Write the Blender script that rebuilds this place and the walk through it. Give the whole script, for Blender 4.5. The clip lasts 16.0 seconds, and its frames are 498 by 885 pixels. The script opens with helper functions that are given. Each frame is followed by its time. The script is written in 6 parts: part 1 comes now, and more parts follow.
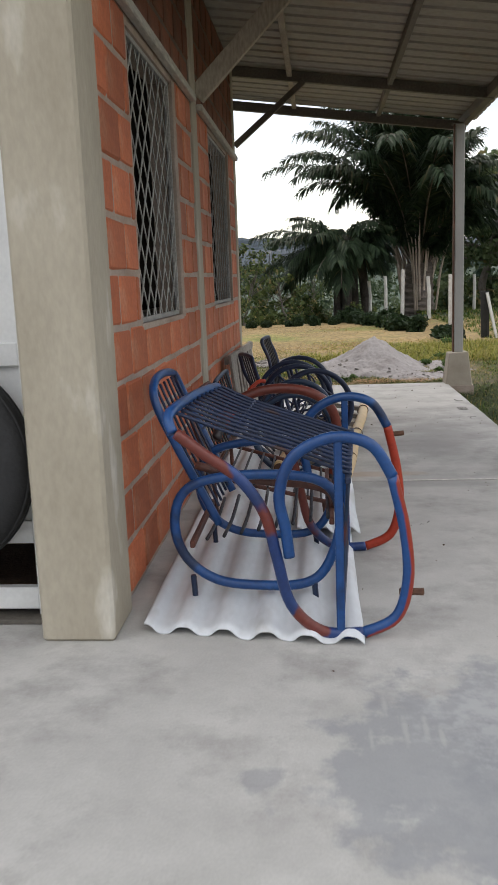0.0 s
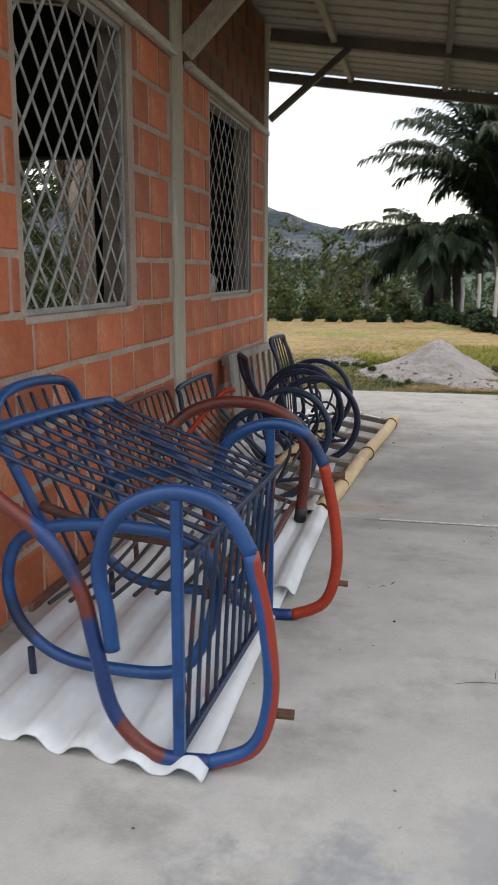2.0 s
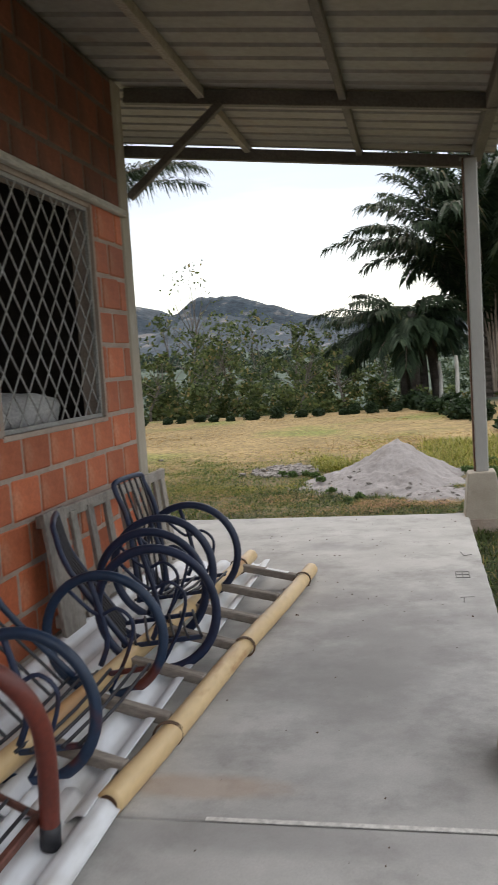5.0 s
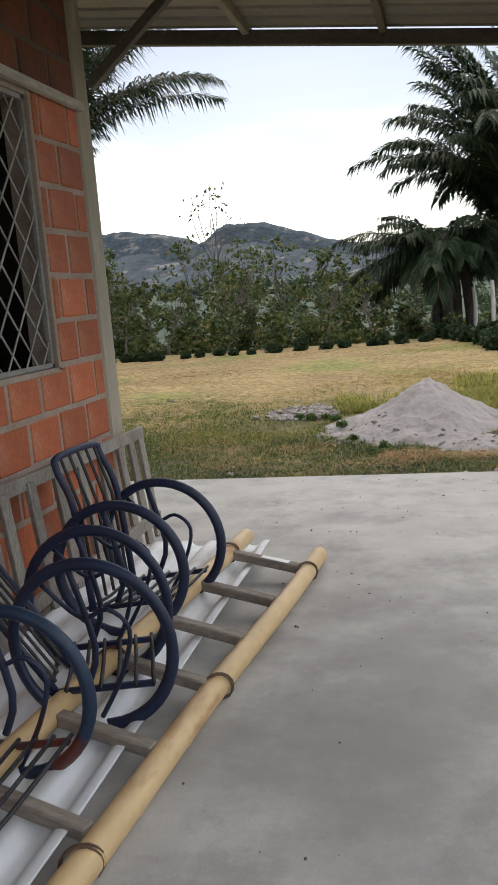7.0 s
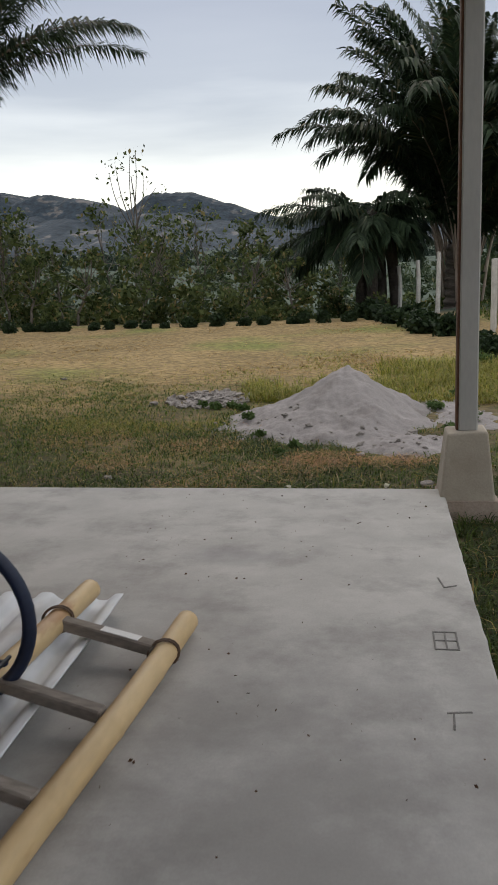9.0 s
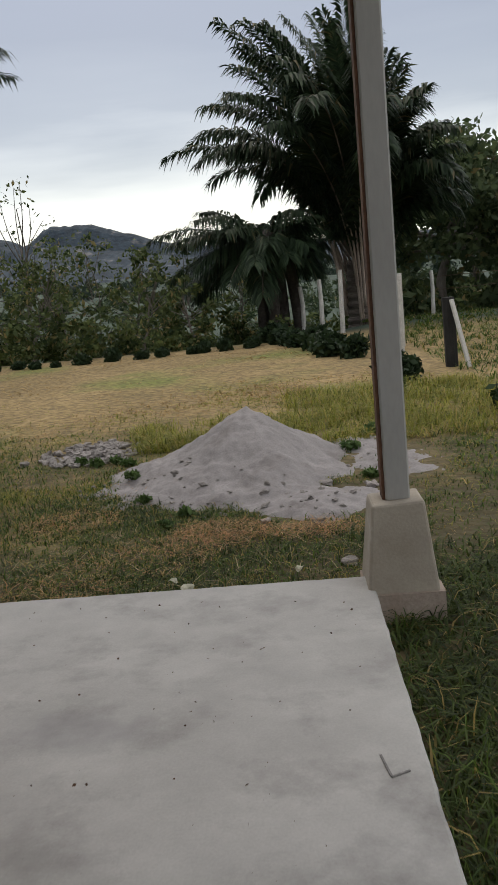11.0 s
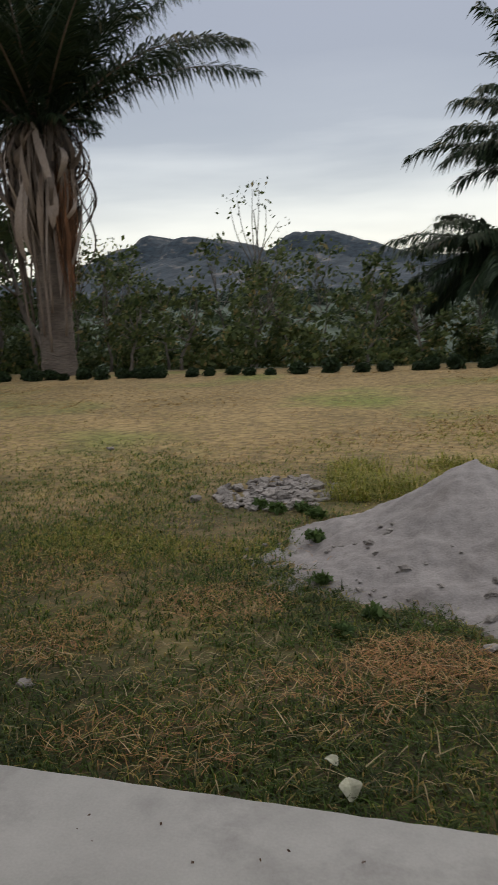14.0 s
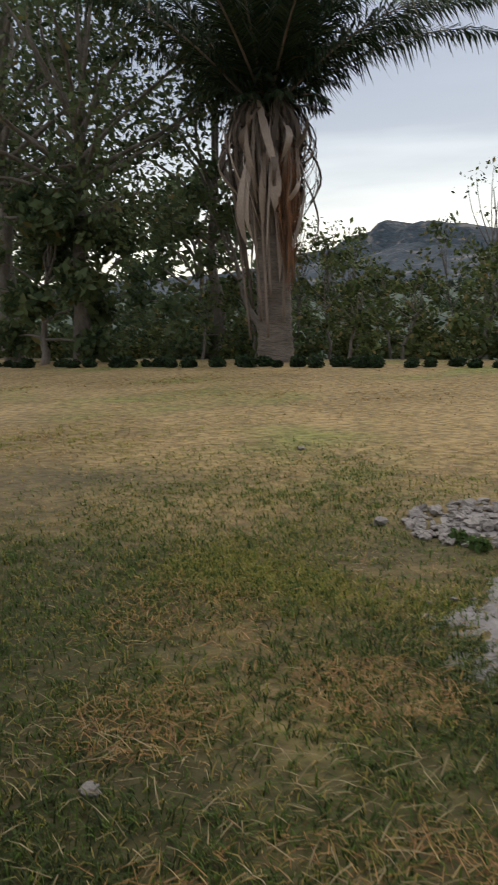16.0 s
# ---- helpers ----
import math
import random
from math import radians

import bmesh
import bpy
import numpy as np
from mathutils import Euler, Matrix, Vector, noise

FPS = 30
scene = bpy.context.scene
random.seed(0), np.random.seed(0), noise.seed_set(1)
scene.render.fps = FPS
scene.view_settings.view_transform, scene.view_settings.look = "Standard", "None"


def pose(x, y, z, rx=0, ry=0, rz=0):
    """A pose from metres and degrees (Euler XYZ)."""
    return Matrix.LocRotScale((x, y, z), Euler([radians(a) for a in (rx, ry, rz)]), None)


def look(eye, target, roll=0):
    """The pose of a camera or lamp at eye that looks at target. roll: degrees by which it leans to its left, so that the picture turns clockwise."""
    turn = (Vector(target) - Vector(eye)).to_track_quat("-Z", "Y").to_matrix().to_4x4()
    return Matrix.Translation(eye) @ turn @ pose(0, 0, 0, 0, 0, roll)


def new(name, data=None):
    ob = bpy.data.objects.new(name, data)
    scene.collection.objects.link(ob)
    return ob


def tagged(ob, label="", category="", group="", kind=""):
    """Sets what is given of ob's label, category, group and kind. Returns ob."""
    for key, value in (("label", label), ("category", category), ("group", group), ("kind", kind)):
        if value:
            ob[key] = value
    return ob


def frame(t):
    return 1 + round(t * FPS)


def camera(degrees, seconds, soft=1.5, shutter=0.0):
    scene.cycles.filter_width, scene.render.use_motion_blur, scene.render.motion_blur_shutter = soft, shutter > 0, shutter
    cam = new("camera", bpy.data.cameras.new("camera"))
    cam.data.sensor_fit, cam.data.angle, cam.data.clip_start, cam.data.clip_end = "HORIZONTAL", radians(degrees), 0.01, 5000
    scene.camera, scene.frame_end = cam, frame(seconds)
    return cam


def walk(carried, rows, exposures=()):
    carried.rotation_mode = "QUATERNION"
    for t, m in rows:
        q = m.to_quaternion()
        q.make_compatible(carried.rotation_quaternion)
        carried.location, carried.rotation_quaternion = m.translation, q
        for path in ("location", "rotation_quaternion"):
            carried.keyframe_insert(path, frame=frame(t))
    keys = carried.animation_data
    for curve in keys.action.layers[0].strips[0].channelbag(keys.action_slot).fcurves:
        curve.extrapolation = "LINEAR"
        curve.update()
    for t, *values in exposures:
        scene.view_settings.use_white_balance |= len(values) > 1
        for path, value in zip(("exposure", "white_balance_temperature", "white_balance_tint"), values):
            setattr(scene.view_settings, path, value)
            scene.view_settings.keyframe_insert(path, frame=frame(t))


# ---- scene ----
cam = camera(32.7, 16.0, shutter=0.35)
PATH = [
    (0, (-0.218, 0.262, 1.288), (-0.392, 2.219, 0.913), -2.2),
    (0.3, (-0.167, 0.475, 1.229), (-0.347, 2.434, 0.867), -1.2),
    (0.5, (-0.017, 0.465, 1.249), (-0.218, 2.422, 0.887), -1.7),
    (1, (0.233, 0.604, 1.317), (0.031, 2.559, 0.943), 0.0),
    (1.5, (0.318, 0.83, 1.291), (0.023, 2.782, 0.967), -0.3),
    (2, (0.418, 1.224, 1.277), (0.02, 3.144, 0.883), 0.2),
    (2.5, (0.611, 1.605, 1.362), (0.103, 3.486, 0.909), 1.4),
    (3, (0.741, 1.844, 1.371), (0.217, 3.719, 0.911), 0.3),
    (3.5, (0.82, 2.227, 1.356), (0.389, 4.133, 0.932), -1.5),
    (4, (0.933, 2.553, 1.399), (0.529, 4.471, 0.997), -1.0),
    (4.5, (0.953, 2.815, 1.391), (0.47, 4.723, 1.033), -1.1),
    (5, (0.924, 3.189, 1.376), (0.522, 5.14, 1.194), -3.7),
    (5.2, (0.936, 3.309, 1.365), (0.576, 5.263, 1.13), -4.1),
    (7.3, (0.894, 4.491, 1.39), (0.377, 6.392, 1.046), -4.4),
    (7.5, (0.916, 4.585, 1.391), (0.376, 6.479, 1.045), -4.3),
    (8, (0.882, 4.93, 1.382), (0.325, 6.819, 1.03), -4.7),
    (8.5, (0.879, 5.331, 1.336), (0.537, 7.26, 0.931), -2.9),
    (9, (0.89, 5.609, 1.342), (0.59, 7.542, 0.929), -2.2),
    (9.5, (0.84, 5.973, 1.338), (0.565, 7.905, 0.9), -3.7),
    (10, (0.859, 6.199, 1.349), (0.774, 8.145, 0.894), -2.9),
    (10.2, (0.908, 6.348, 1.359), (0.838, 8.315, 1.003), -4.5),
    (12.5, (0.992, 7.73, 1.273), (0.823, 9.682, 0.872), -5.5),
    (13, (0.893, 7.976, 1.347), (0.58, 9.929, 1.057), -4.3),
    (13.5, (0.847, 8.207, 1.339), (0.368, 10.133, 1.093), -3.2),
    (14, (0.876, 8.548, 1.327), (0.265, 10.425, 1.011), -2.8),
    (14.5, (0.806, 8.824, 1.318), (0.025, 10.632, 0.968), -2.6),
    (15, (0.743, 9.064, 1.305), (-0.13, 10.828, 0.951), -2.1),
    (15.5, (0.772, 9.403, 1.306), (-0.191, 11.118, 0.941), -1.4),
    (16, (0.709, 9.655, 1.302), (-0.38, 11.301, 0.977), -2.4),
]

EXPOSURES = [(0.0, 0.46), (1.0, 0.64), (2.0, 0.58), (3.5, 0.50), (5.0, 0.55), (7.5, 0.42), (8.5, 0.12), (9.5, -0.29), (10.2, -0.2), (12.4, -0.3), (13.0, -0.6), (14.0, -0.42), (15.0, -0.24), (16.0, -0.12)]
walk(cam, [(t, look(eye, target, roll)) for t, eye, target, roll in PATH], EXPOSURES)

# ---- world and sun: an overcast evening, bright under the cloud edge beyond the hills ----
SUN_UP, SUN_ROUND = radians(48), radians(-8)
world = bpy.data.worlds.new("evening_sky")
scene.world = world
world.use_nodes = True
wn, wl = world.node_tree.nodes, world.node_tree.links
wn.clear()
w_out = wn.new("ShaderNodeOutputWorld")
w_add = wn.new("ShaderNodeAddShader")
w_sky = wn.new("ShaderNodeTexSky")
w_sky.sky_type, w_sky.sun_disc = "NISHITA", False
w_sky.air_density, w_sky.dust_density = 1.0, 1.0
w_sky.sun_elevation, w_sky.sun_rotation = SUN_UP, SUN_ROUND
w_bg = wn.new("ShaderNodeBackground")
w_bg.inputs["Strength"].default_value = 0.05
w_cloud = wn.new("ShaderNodeBackground")
w_cloud.inputs["Strength"].default_value = 1.0
w_tc = wn.new("ShaderNodeTexCoord")
w_sep = wn.new("ShaderNodeSeparateXYZ")
w_map = wn.new("ShaderNodeMapping")
w_map.inputs["Scale"].default_value = (1.3, 1.3, 9.0)
w_noise = wn.new("ShaderNodeTexNoise")
w_noise.inputs["Scale"].default_value, w_noise.inputs["Detail"].default_value = 2.2, 5.0
w_shift = wn.new("ShaderNodeMath")
w_shift.operation = "MULTIPLY_ADD"
w_shift.inputs[1].default_value, w_shift.inputs[2].default_value = 0.15, -0.075
w_elev = wn.new("ShaderNodeMath")
w_elev.operation = "ADD"
w_ramp = wn.new("ShaderNodeValToRGB")
cr = w_ramp.color_ramp
cr.elements[0].position, cr.elements[0].color = 0.0, (0.84, 0.80, 0.72, 1)
cr.elements[1].position, cr.elements[1].color = 1.0, (0.62, 0.61, 0.60, 1)
for place, colour in ((0.085, (0.90, 0.87, 0.80, 1)), (0.13, (0.58, 0.57, 0.55, 1)), (0.18, (0.34, 0.336, 0.345, 1)), (0.25, (0.275, 0.273, 0.292, 1)),
                      (0.37, (0.28, 0.283, 0.315, 1)), (0.47, (1.18, 1.16, 1.12, 1)), (0.64, (1.52, 1.49, 1.44, 1)), (0.8, (1.06, 1.04, 1.0, 1))):
    e = cr.elements.new(place)
    e.color = colour
wl.new(w_tc.outputs["Generated"], w_sep.inputs[0])
wl.new(w_tc.outputs["Generated"], w_map.inputs["Vector"])
wl.new(w_map.outputs[0], w_noise.inputs["Vector"])
wl.new(w_noise.outputs["Fac"], w_shift.inputs[0])
wl.new(w_sep.outputs["Z"], w_elev.inputs[0])
wl.new(w_shift.outputs[0], w_elev.inputs[1])
wl.new(w_elev.outputs[0], w_ramp.inputs["Fac"])
wl.new(w_ramp.outputs["Color"], w_cloud.inputs["Color"])
wl.new(w_sky.outputs["Color"], w_bg.inputs["Color"])
wl.new(w_bg.outputs[0], w_add.inputs[0])
wl.new(w_cloud.outputs[0], w_add.inputs[1])
wl.new(w_add.outputs[0], w_out.inputs["Surface"])
sun = new("sun", bpy.data.lights.new("sun", "SUN"))
sun.data.energy, sun.data.angle, sun.data.color = 0.5, radians(25), (1.0, 0.86, 0.70)
sun.matrix_world = look((math.sin(SUN_ROUND) * 40, math.cos(SUN_ROUND) * 40, 40 * math.tan(SUN_UP)), (0, 0, 0))


# ---- materials ----
def rgba(c):
    return (*c, 1.0)


def material(name, c1, c2, scale=4.0, rough=0.8, metal=0.0, bump=0.3, fine=60.0, sharp=0.25, stretch=(1, 1, 1), third=None, third_scale=2.0, third_cut=0.6, third_soft=0.06,
             per="", per_amount=0.25, gloss=0.5, bump_size=0.01, vary=(0.78, 1.2)):
    """Two colours by a broad noise, darkened and lightened by a fine one, with an optional third colour in patches and a spread per object or island."""
    m = bpy.data.materials.new(name)
    m.use_nodes = True
    n, l = m.node_tree.nodes, m.node_tree.links
    b = n["Principled BSDF"]
    b.inputs["Roughness"].default_value, b.inputs["Metallic"].default_value = rough, metal
    b.inputs["Specular IOR Level"].default_value = gloss
    tc = n.new("ShaderNodeTexCoord")
    mp = n.new("ShaderNodeMapping")
    mp.inputs["Scale"].default_value = stretch
    l.new(tc.outputs["Object"], mp.inputs["Vector"])

    def noise_node(s, detail):
        t = n.new("ShaderNodeTexNoise")
        t.inputs["Scale"].default_value, t.inputs["Detail"].default_value = s, detail
        l.new(mp.outputs[0], t.inputs["Vector"])
        return t

    broad, small = noise_node(scale, 4.0), noise_node(fine, 3.0)
    ramp = n.new("ShaderNodeValToRGB")
    ramp.color_ramp.elements[0].position, ramp.color_ramp.elements[0].color = 0.5 - sharp, rgba(c1)
    ramp.color_ramp.elements[1].position, ramp.color_ramp.elements[1].color = 0.5 + sharp, rgba(c2)
    l.new(broad.outputs["Fac"], ramp.inputs["Fac"])
    colour = ramp.outputs["Color"]
    if third:
        patch = noise_node(third_scale, 5.0)
        cut = n.new("ShaderNodeMapRange")
        cut.inputs["From Min"].default_value, cut.inputs["From Max"].default_value = third_cut, third_cut + third_soft
        l.new(patch.outputs["Fac"], cut.inputs["Value"])
        mix = n.new("ShaderNodeMix")
        mix.data_type = "RGBA"
        mix.inputs["B"].default_value = rgba(third)
        mix.inputs[7].default_value = rgba(third)
        l.new(cut.outputs[0], mix.inputs[0])
        l.new(colour, mix.inputs[6])
        colour = mix.outputs[2]
    val = n.new("ShaderNodeMapRange")
    val.inputs["From Min"].default_value, val.inputs["From Max"].default_value = 0.3, 0.7
    val.inputs["To Min"].default_value, val.inputs["To Max"].default_value = vary
    l.new(small.outputs["Fac"], val.inputs["Value"])
    value = val.outputs[0]
    if per:
        src = n.new("ShaderNodeObjectInfo" if per == "object" else "ShaderNodeNewGeometry")
        spread = n.new("ShaderNodeMapRange")
        spread.inputs["To Min"].default_value, spread.inputs["To Max"].default_value = 1 - per_amount, 1 + per_amount
        l.new(src.outputs["Random" if per == "object" else "Random Per Island"], spread.inputs["Value"])
        times = n.new("ShaderNodeMath")
        times.operation = "MULTIPLY"
        l.new(value, times.inputs[0])
        l.new(spread.outputs[0], times.inputs[1])
        value = times.outputs[0]
    hsv = n.new("ShaderNodeHueSaturation")
    l.new(colour, hsv.inputs["Color"])
    l.new(value, hsv.inputs["Value"])
    l.new(hsv.outputs["Color"], b.inputs["Base Color"])
    if bump:
        bp = n.new("ShaderNodeBump")
        bp.inputs["Strength"].default_value, bp.inputs["Distance"].default_value = bump, bump_size
        l.new(small.outputs["Fac"], bp.inputs["Height"])
        l.new(bp.outputs[0], b.inputs["Normal"])
    return m


def leaf_material(name, dark, light, straw=None, straw_cut=0.8, through_light=0.25, rough=0.6):
    """Leaves: a spread of greens per leaf, some straw-coloured, with a little light passing through."""
    m = bpy.data.materials.new(name)
    m.use_nodes = True
    n, l = m.node_tree.nodes, m.node_tree.links
    b, out = n["Principled BSDF"], n["Material Output"]
    geo = n.new("ShaderNodeNewGeometry")
    ramp = n.new("ShaderNodeValToRGB")
    ramp.color_ramp.elements[0].color, ramp.color_ramp.elements[1].color = rgba(dark), rgba(light)
    if straw:
        ramp.color_ramp.elements[1].position = straw_cut
        e = ramp.color_ramp.elements.new(min(0.995, straw_cut + 0.04))
        e.color = rgba(straw)
    l.new(geo.outputs["Random Per Island"], ramp.inputs["Fac"])
    l.new(ramp.outputs["Color"], b.inputs["Base Color"])
    b.inputs["Roughness"].default_value, b.inputs["Specular IOR Level"].default_value = rough, 0.25
    tr = n.new("ShaderNodeBsdfTranslucent")
    l.new(ramp.outputs["Color"], tr.inputs["Color"])
    mix = n.new("ShaderNodeMixShader")
    mix.inputs[0].default_value = through_light
    l.new(b.outputs[0], mix.inputs[1])
    l.new(tr.outputs[0], mix.inputs[2])
    l.new(mix.outputs[0], out.inputs["Surface"])
    return m


def concrete_slab_material():
    m = material("slab_concrete", (0.345, 0.335, 0.318), (0.49, 0.477, 0.456), scale=2.2, rough=0.85, fine=120, bump=0.03, vary=(0.95, 1.05), third=(0.27, 0.258, 0.245), third_scale=2.3, third_cut=0.50, third_soft=0.2, sharp=0.2)
    n, l = m.node_tree.nodes, m.node_tree.links
    b = n["Principled BSDF"]
    for node in n:
        if node.type == "TEX_NOISE" and node.inputs["Scale"].default_value < 5:
            node.inputs["Detail"].default_value, node.inputs["Roughness"].default_value = 11.0, 0.68
    base = b.inputs["Base Color"].links[0].from_socket
    tc = n.new("ShaderNodeTexCoord")

    def blot(base, place, size, colour, wobble=0.5, amount=0.75, scale=5.0, edge=0.16):
        shift = n.new("ShaderNodeMapping")
        shift.inputs["Location"].default_value = (-place[0] / size[0], -place[1] / size[1], 0)
        shift.inputs["Scale"].default_value = (1 / size[0], 1 / size[1], 0)
        l.new(tc.outputs["Object"], shift.inputs["Vector"])
        far = n.new("ShaderNodeVectorMath")
        far.operation = "LENGTH"
        l.new(shift.outputs[0], far.inputs[0])
        nz = n.new("ShaderNodeTexNoise")
        nz.inputs["Scale"].default_value, nz.inputs["Detail"].default_value, nz.inputs["Roughness"].default_value = scale, 8.0, 0.65
        l.new(tc.outputs["Object"], nz.inputs["Vector"])
        add = n.new("ShaderNodeMath")
        add.operation = "MULTIPLY_ADD"
        add.inputs[1].default_value = wobble * 2
        l.new(nz.outputs["Fac"], add.inputs[0])
        l.new(far.outputs["Value"], add.inputs[2])
        cut = n.new("ShaderNodeMapRange")
        cut.inputs["From Min"].default_value, cut.inputs["From Max"].default_value = 1 + wobble, 1 + wobble - edge
        cut.inputs["To Max"].default_value = amount
        l.new(add.outputs[0], cut.inputs["Value"])
        mix = n.new("ShaderNodeMix")
        mix.data_type = "RGBA"
        mix.inputs[7].default_value = rgba(colour)
        l.new(cut.outputs[0], mix.inputs[0])
        l.new(base, mix.inputs[6])
        return mix.outputs[2]

    grey, rust = (0.20, 0.205, 0.22), (0.40, 0.27, 0.17)
    base = blot(base, (0.42, 2.35), (0.72, 0.62), (0.215, 0.225, 0.245), wobble=0.9, amount=0.62, edge=0.22)
    base = blot(base, (0.62, 2.25), (0.6, 0.5), (0.19, 0.2, 0.22), wobble=1.1, amount=0.45, scale=9, edge=0.5)
    base = blot(base, (0.5, 2.6), (0.45, 0.35), (0.42, 0.42, 0.42), wobble=1.5, amount=0.5, scale=16, edge=0.5)
    base = blot(base, (-0.40, 2.28), (0.08, 0.07), grey, wobble=1.0, amount=0.5, scale=16, edge=0.4)
    base = blot(base, (0.95, 2.9), (0.5, 0.45), (0.30, 0.30, 0.31), wobble=0.8, amount=0.6)
    base = blot(base, (0.12, 5.78), (0.42, 0.10), rust, wobble=0.4, amount=0.45, edge=0.5)
    base = blot(base, (0.3, 5.5), (0.9, 0.12), (0.27, 0.26, 0.25), wobble=0.5, amount=0.5, edge=0.5)
    base = blot(base, (0.35, 6.75), (0.6, 0.5), (0.26, 0.25, 0.24), wobble=0.9, amount=0.5, edge=0.6, scale=2.5)
    base = blot(base, (0.75, 7.2), (0.8, 1.3), (0.25, 0.235, 0.225), wobble=1.4, amount=0.5, edge=0.8, scale=2.2)
    base = blot(base, (0.1, 8.0), (0.5, 1.1), (0.24, 0.225, 0.215), wobble=1.2, amount=0.4, edge=0.8, scale=3.1)
    base = blot(base, (0.2, 9.35), (0.3, 0.16), (0.30, 0.29, 0.29), wobble=0.5, amount=0.5, edge=0.6)
    for px, py, wide, long_ in ((0.0, 2.53, 0.012, 0.10), (0.06, 2.55, 0.012, 0.09), (-0.05, 2.68, 0.012, 0.07), (0.10, 2.50, 0.010, 0.08), (-0.10, 2.48, 0.010, 0.07)):
        base = blot(base, (px, py), (wide, long_), (0.40, 0.39, 0.375), wobble=0.9, amount=0.55, scale=22, edge=0.7)
    l.new(base, b.inputs["Base Color"])
    return m


SLAB = concrete_slab_material()
CONCRETE = material("column_concrete", (0.31, 0.27, 0.205), (0.46, 0.415, 0.335), scale=2.5, rough=0.9, fine=60, bump=0.15, vary=(0.94, 1.06), stretch=(1, 1, 0.4), third=(0.54, 0.505, 0.44), third_scale=5, third_cut=0.58, third_soft=0.12)
FOOTING = material("footing_concrete", (0.32, 0.275, 0.22), (0.45, 0.40, 0.33), scale=4, rough=0.92, fine=90, bump=0.15, vary=(0.94, 1.06), third=(0.50, 0.46, 0.40), third_scale=5, third_cut=0.6, third_soft=0.12)
MORTAR = material("mortar", (0.31, 0.235, 0.185), (0.43, 0.355, 0.30), scale=5, rough=0.95, fine=70, bump=0.4, vary=(0.88, 1.1))
BRICK = material("clay_brick", (0.37, 0.092, 0.036), (0.50, 0.145, 0.058), scale=2.6, rough=0.7, fine=50, bump=0.2, vary=(0.88, 1.12), per="object", per_amount=0.24, third=(0.47, 0.23, 0.14), third_scale=3.2, third_cut=0.6, third_soft=0.15)
# Darker copies of brick and mortar, with the roof's shade put into the colour.
SHADED_BRICK = material("roof_shaded_brick", (0.13, 0.042, 0.022), (0.25, 0.078, 0.036), scale=2.0, rough=0.8, fine=50, bump=0.2, vary=(0.85, 1.15), per="object", per_amount=0.25, third=(0.075, 0.036, 0.024), third_scale=1.6, third_cut=0.5, third_soft=0.2)
SHADED_MORTAR = material("roof_shaded_mortar", (0.10, 0.072, 0.055), (0.17, 0.125, 0.10), scale=3, rough=0.95, fine=70, bump=0.4)
# Near-black walls: the unlit room's darkness is put into their colour.
INNER = material("dimmed_inner_wall", (0.030, 0.024, 0.021), (0.055, 0.042, 0.036), scale=2, rough=0.95)
GRILLE = material("grey_painted_steel", (0.23, 0.22, 0.205), (0.37, 0.36, 0.335), scale=6, rough=0.6, fine=80, bump=0.15)
TRIM = material("weathered_batten", (0.34, 0.32, 0.28), (0.50, 0.47, 0.42), scale=3, rough=0.8, stretch=(1, 0.2, 1))
ROOF = material("zinc_roof_sheet", (0.25, 0.232, 0.20), (0.36, 0.335, 0.295), scale=1.2, rough=0.55, metal=0.0, fine=20, bump=0.1, vary=(0.9, 1.1), third=(0.29, 0.245, 0.195), third_scale=1.5, third_cut=0.62)
BEAM = material("dark_steel_beam", (0.085, 0.075, 0.062), (0.15, 0.13, 0.11), scale=3, rough=0.6, bump=0.2)
PALE_BEAM = material("pale_timber_brace", (0.30, 0.26, 0.21), (0.42, 0.37, 0.30), scale=4, rough=0.8, stretch=(1, 1, 0.3))
POST = material("post_grey_paint", (0.33, 0.32, 0.30), (0.43, 0.42, 0.395), scale=3, rough=0.6, fine=60, bump=0.05, vary=(0.96, 1.04), stretch=(1, 1, 0.3), third=(0.34, 0.27, 0.21), third_scale=4, third_cut=0.66, third_soft=0.1)
RUST = material("rusty_steel", (0.07, 0.035, 0.022), (0.16, 0.075, 0.04), scale=8, rough=0.85)
BLUE = material("bright_blue_paint", (0.005, 0.034, 0.13), (0.010, 0.068, 0.23), scale=4, rough=0.36, fine=60, bump=0.1, vary=(0.88, 1.12), third=(0.006, 0.018, 0.06), third_scale=5, third_cut=0.60, third_soft=0.1)
RUNNER = material("chipped_blue_and_maroon_paint", (0.008, 0.02, 0.075), (0.012, 0.05, 0.21), scale=4, rough=0.38, fine=60, bump=0.15, vary=(0.88, 1.12), third=(0.13, 0.024, 0.016), third_scale=3.4, third_cut=0.49, third_soft=0.05)


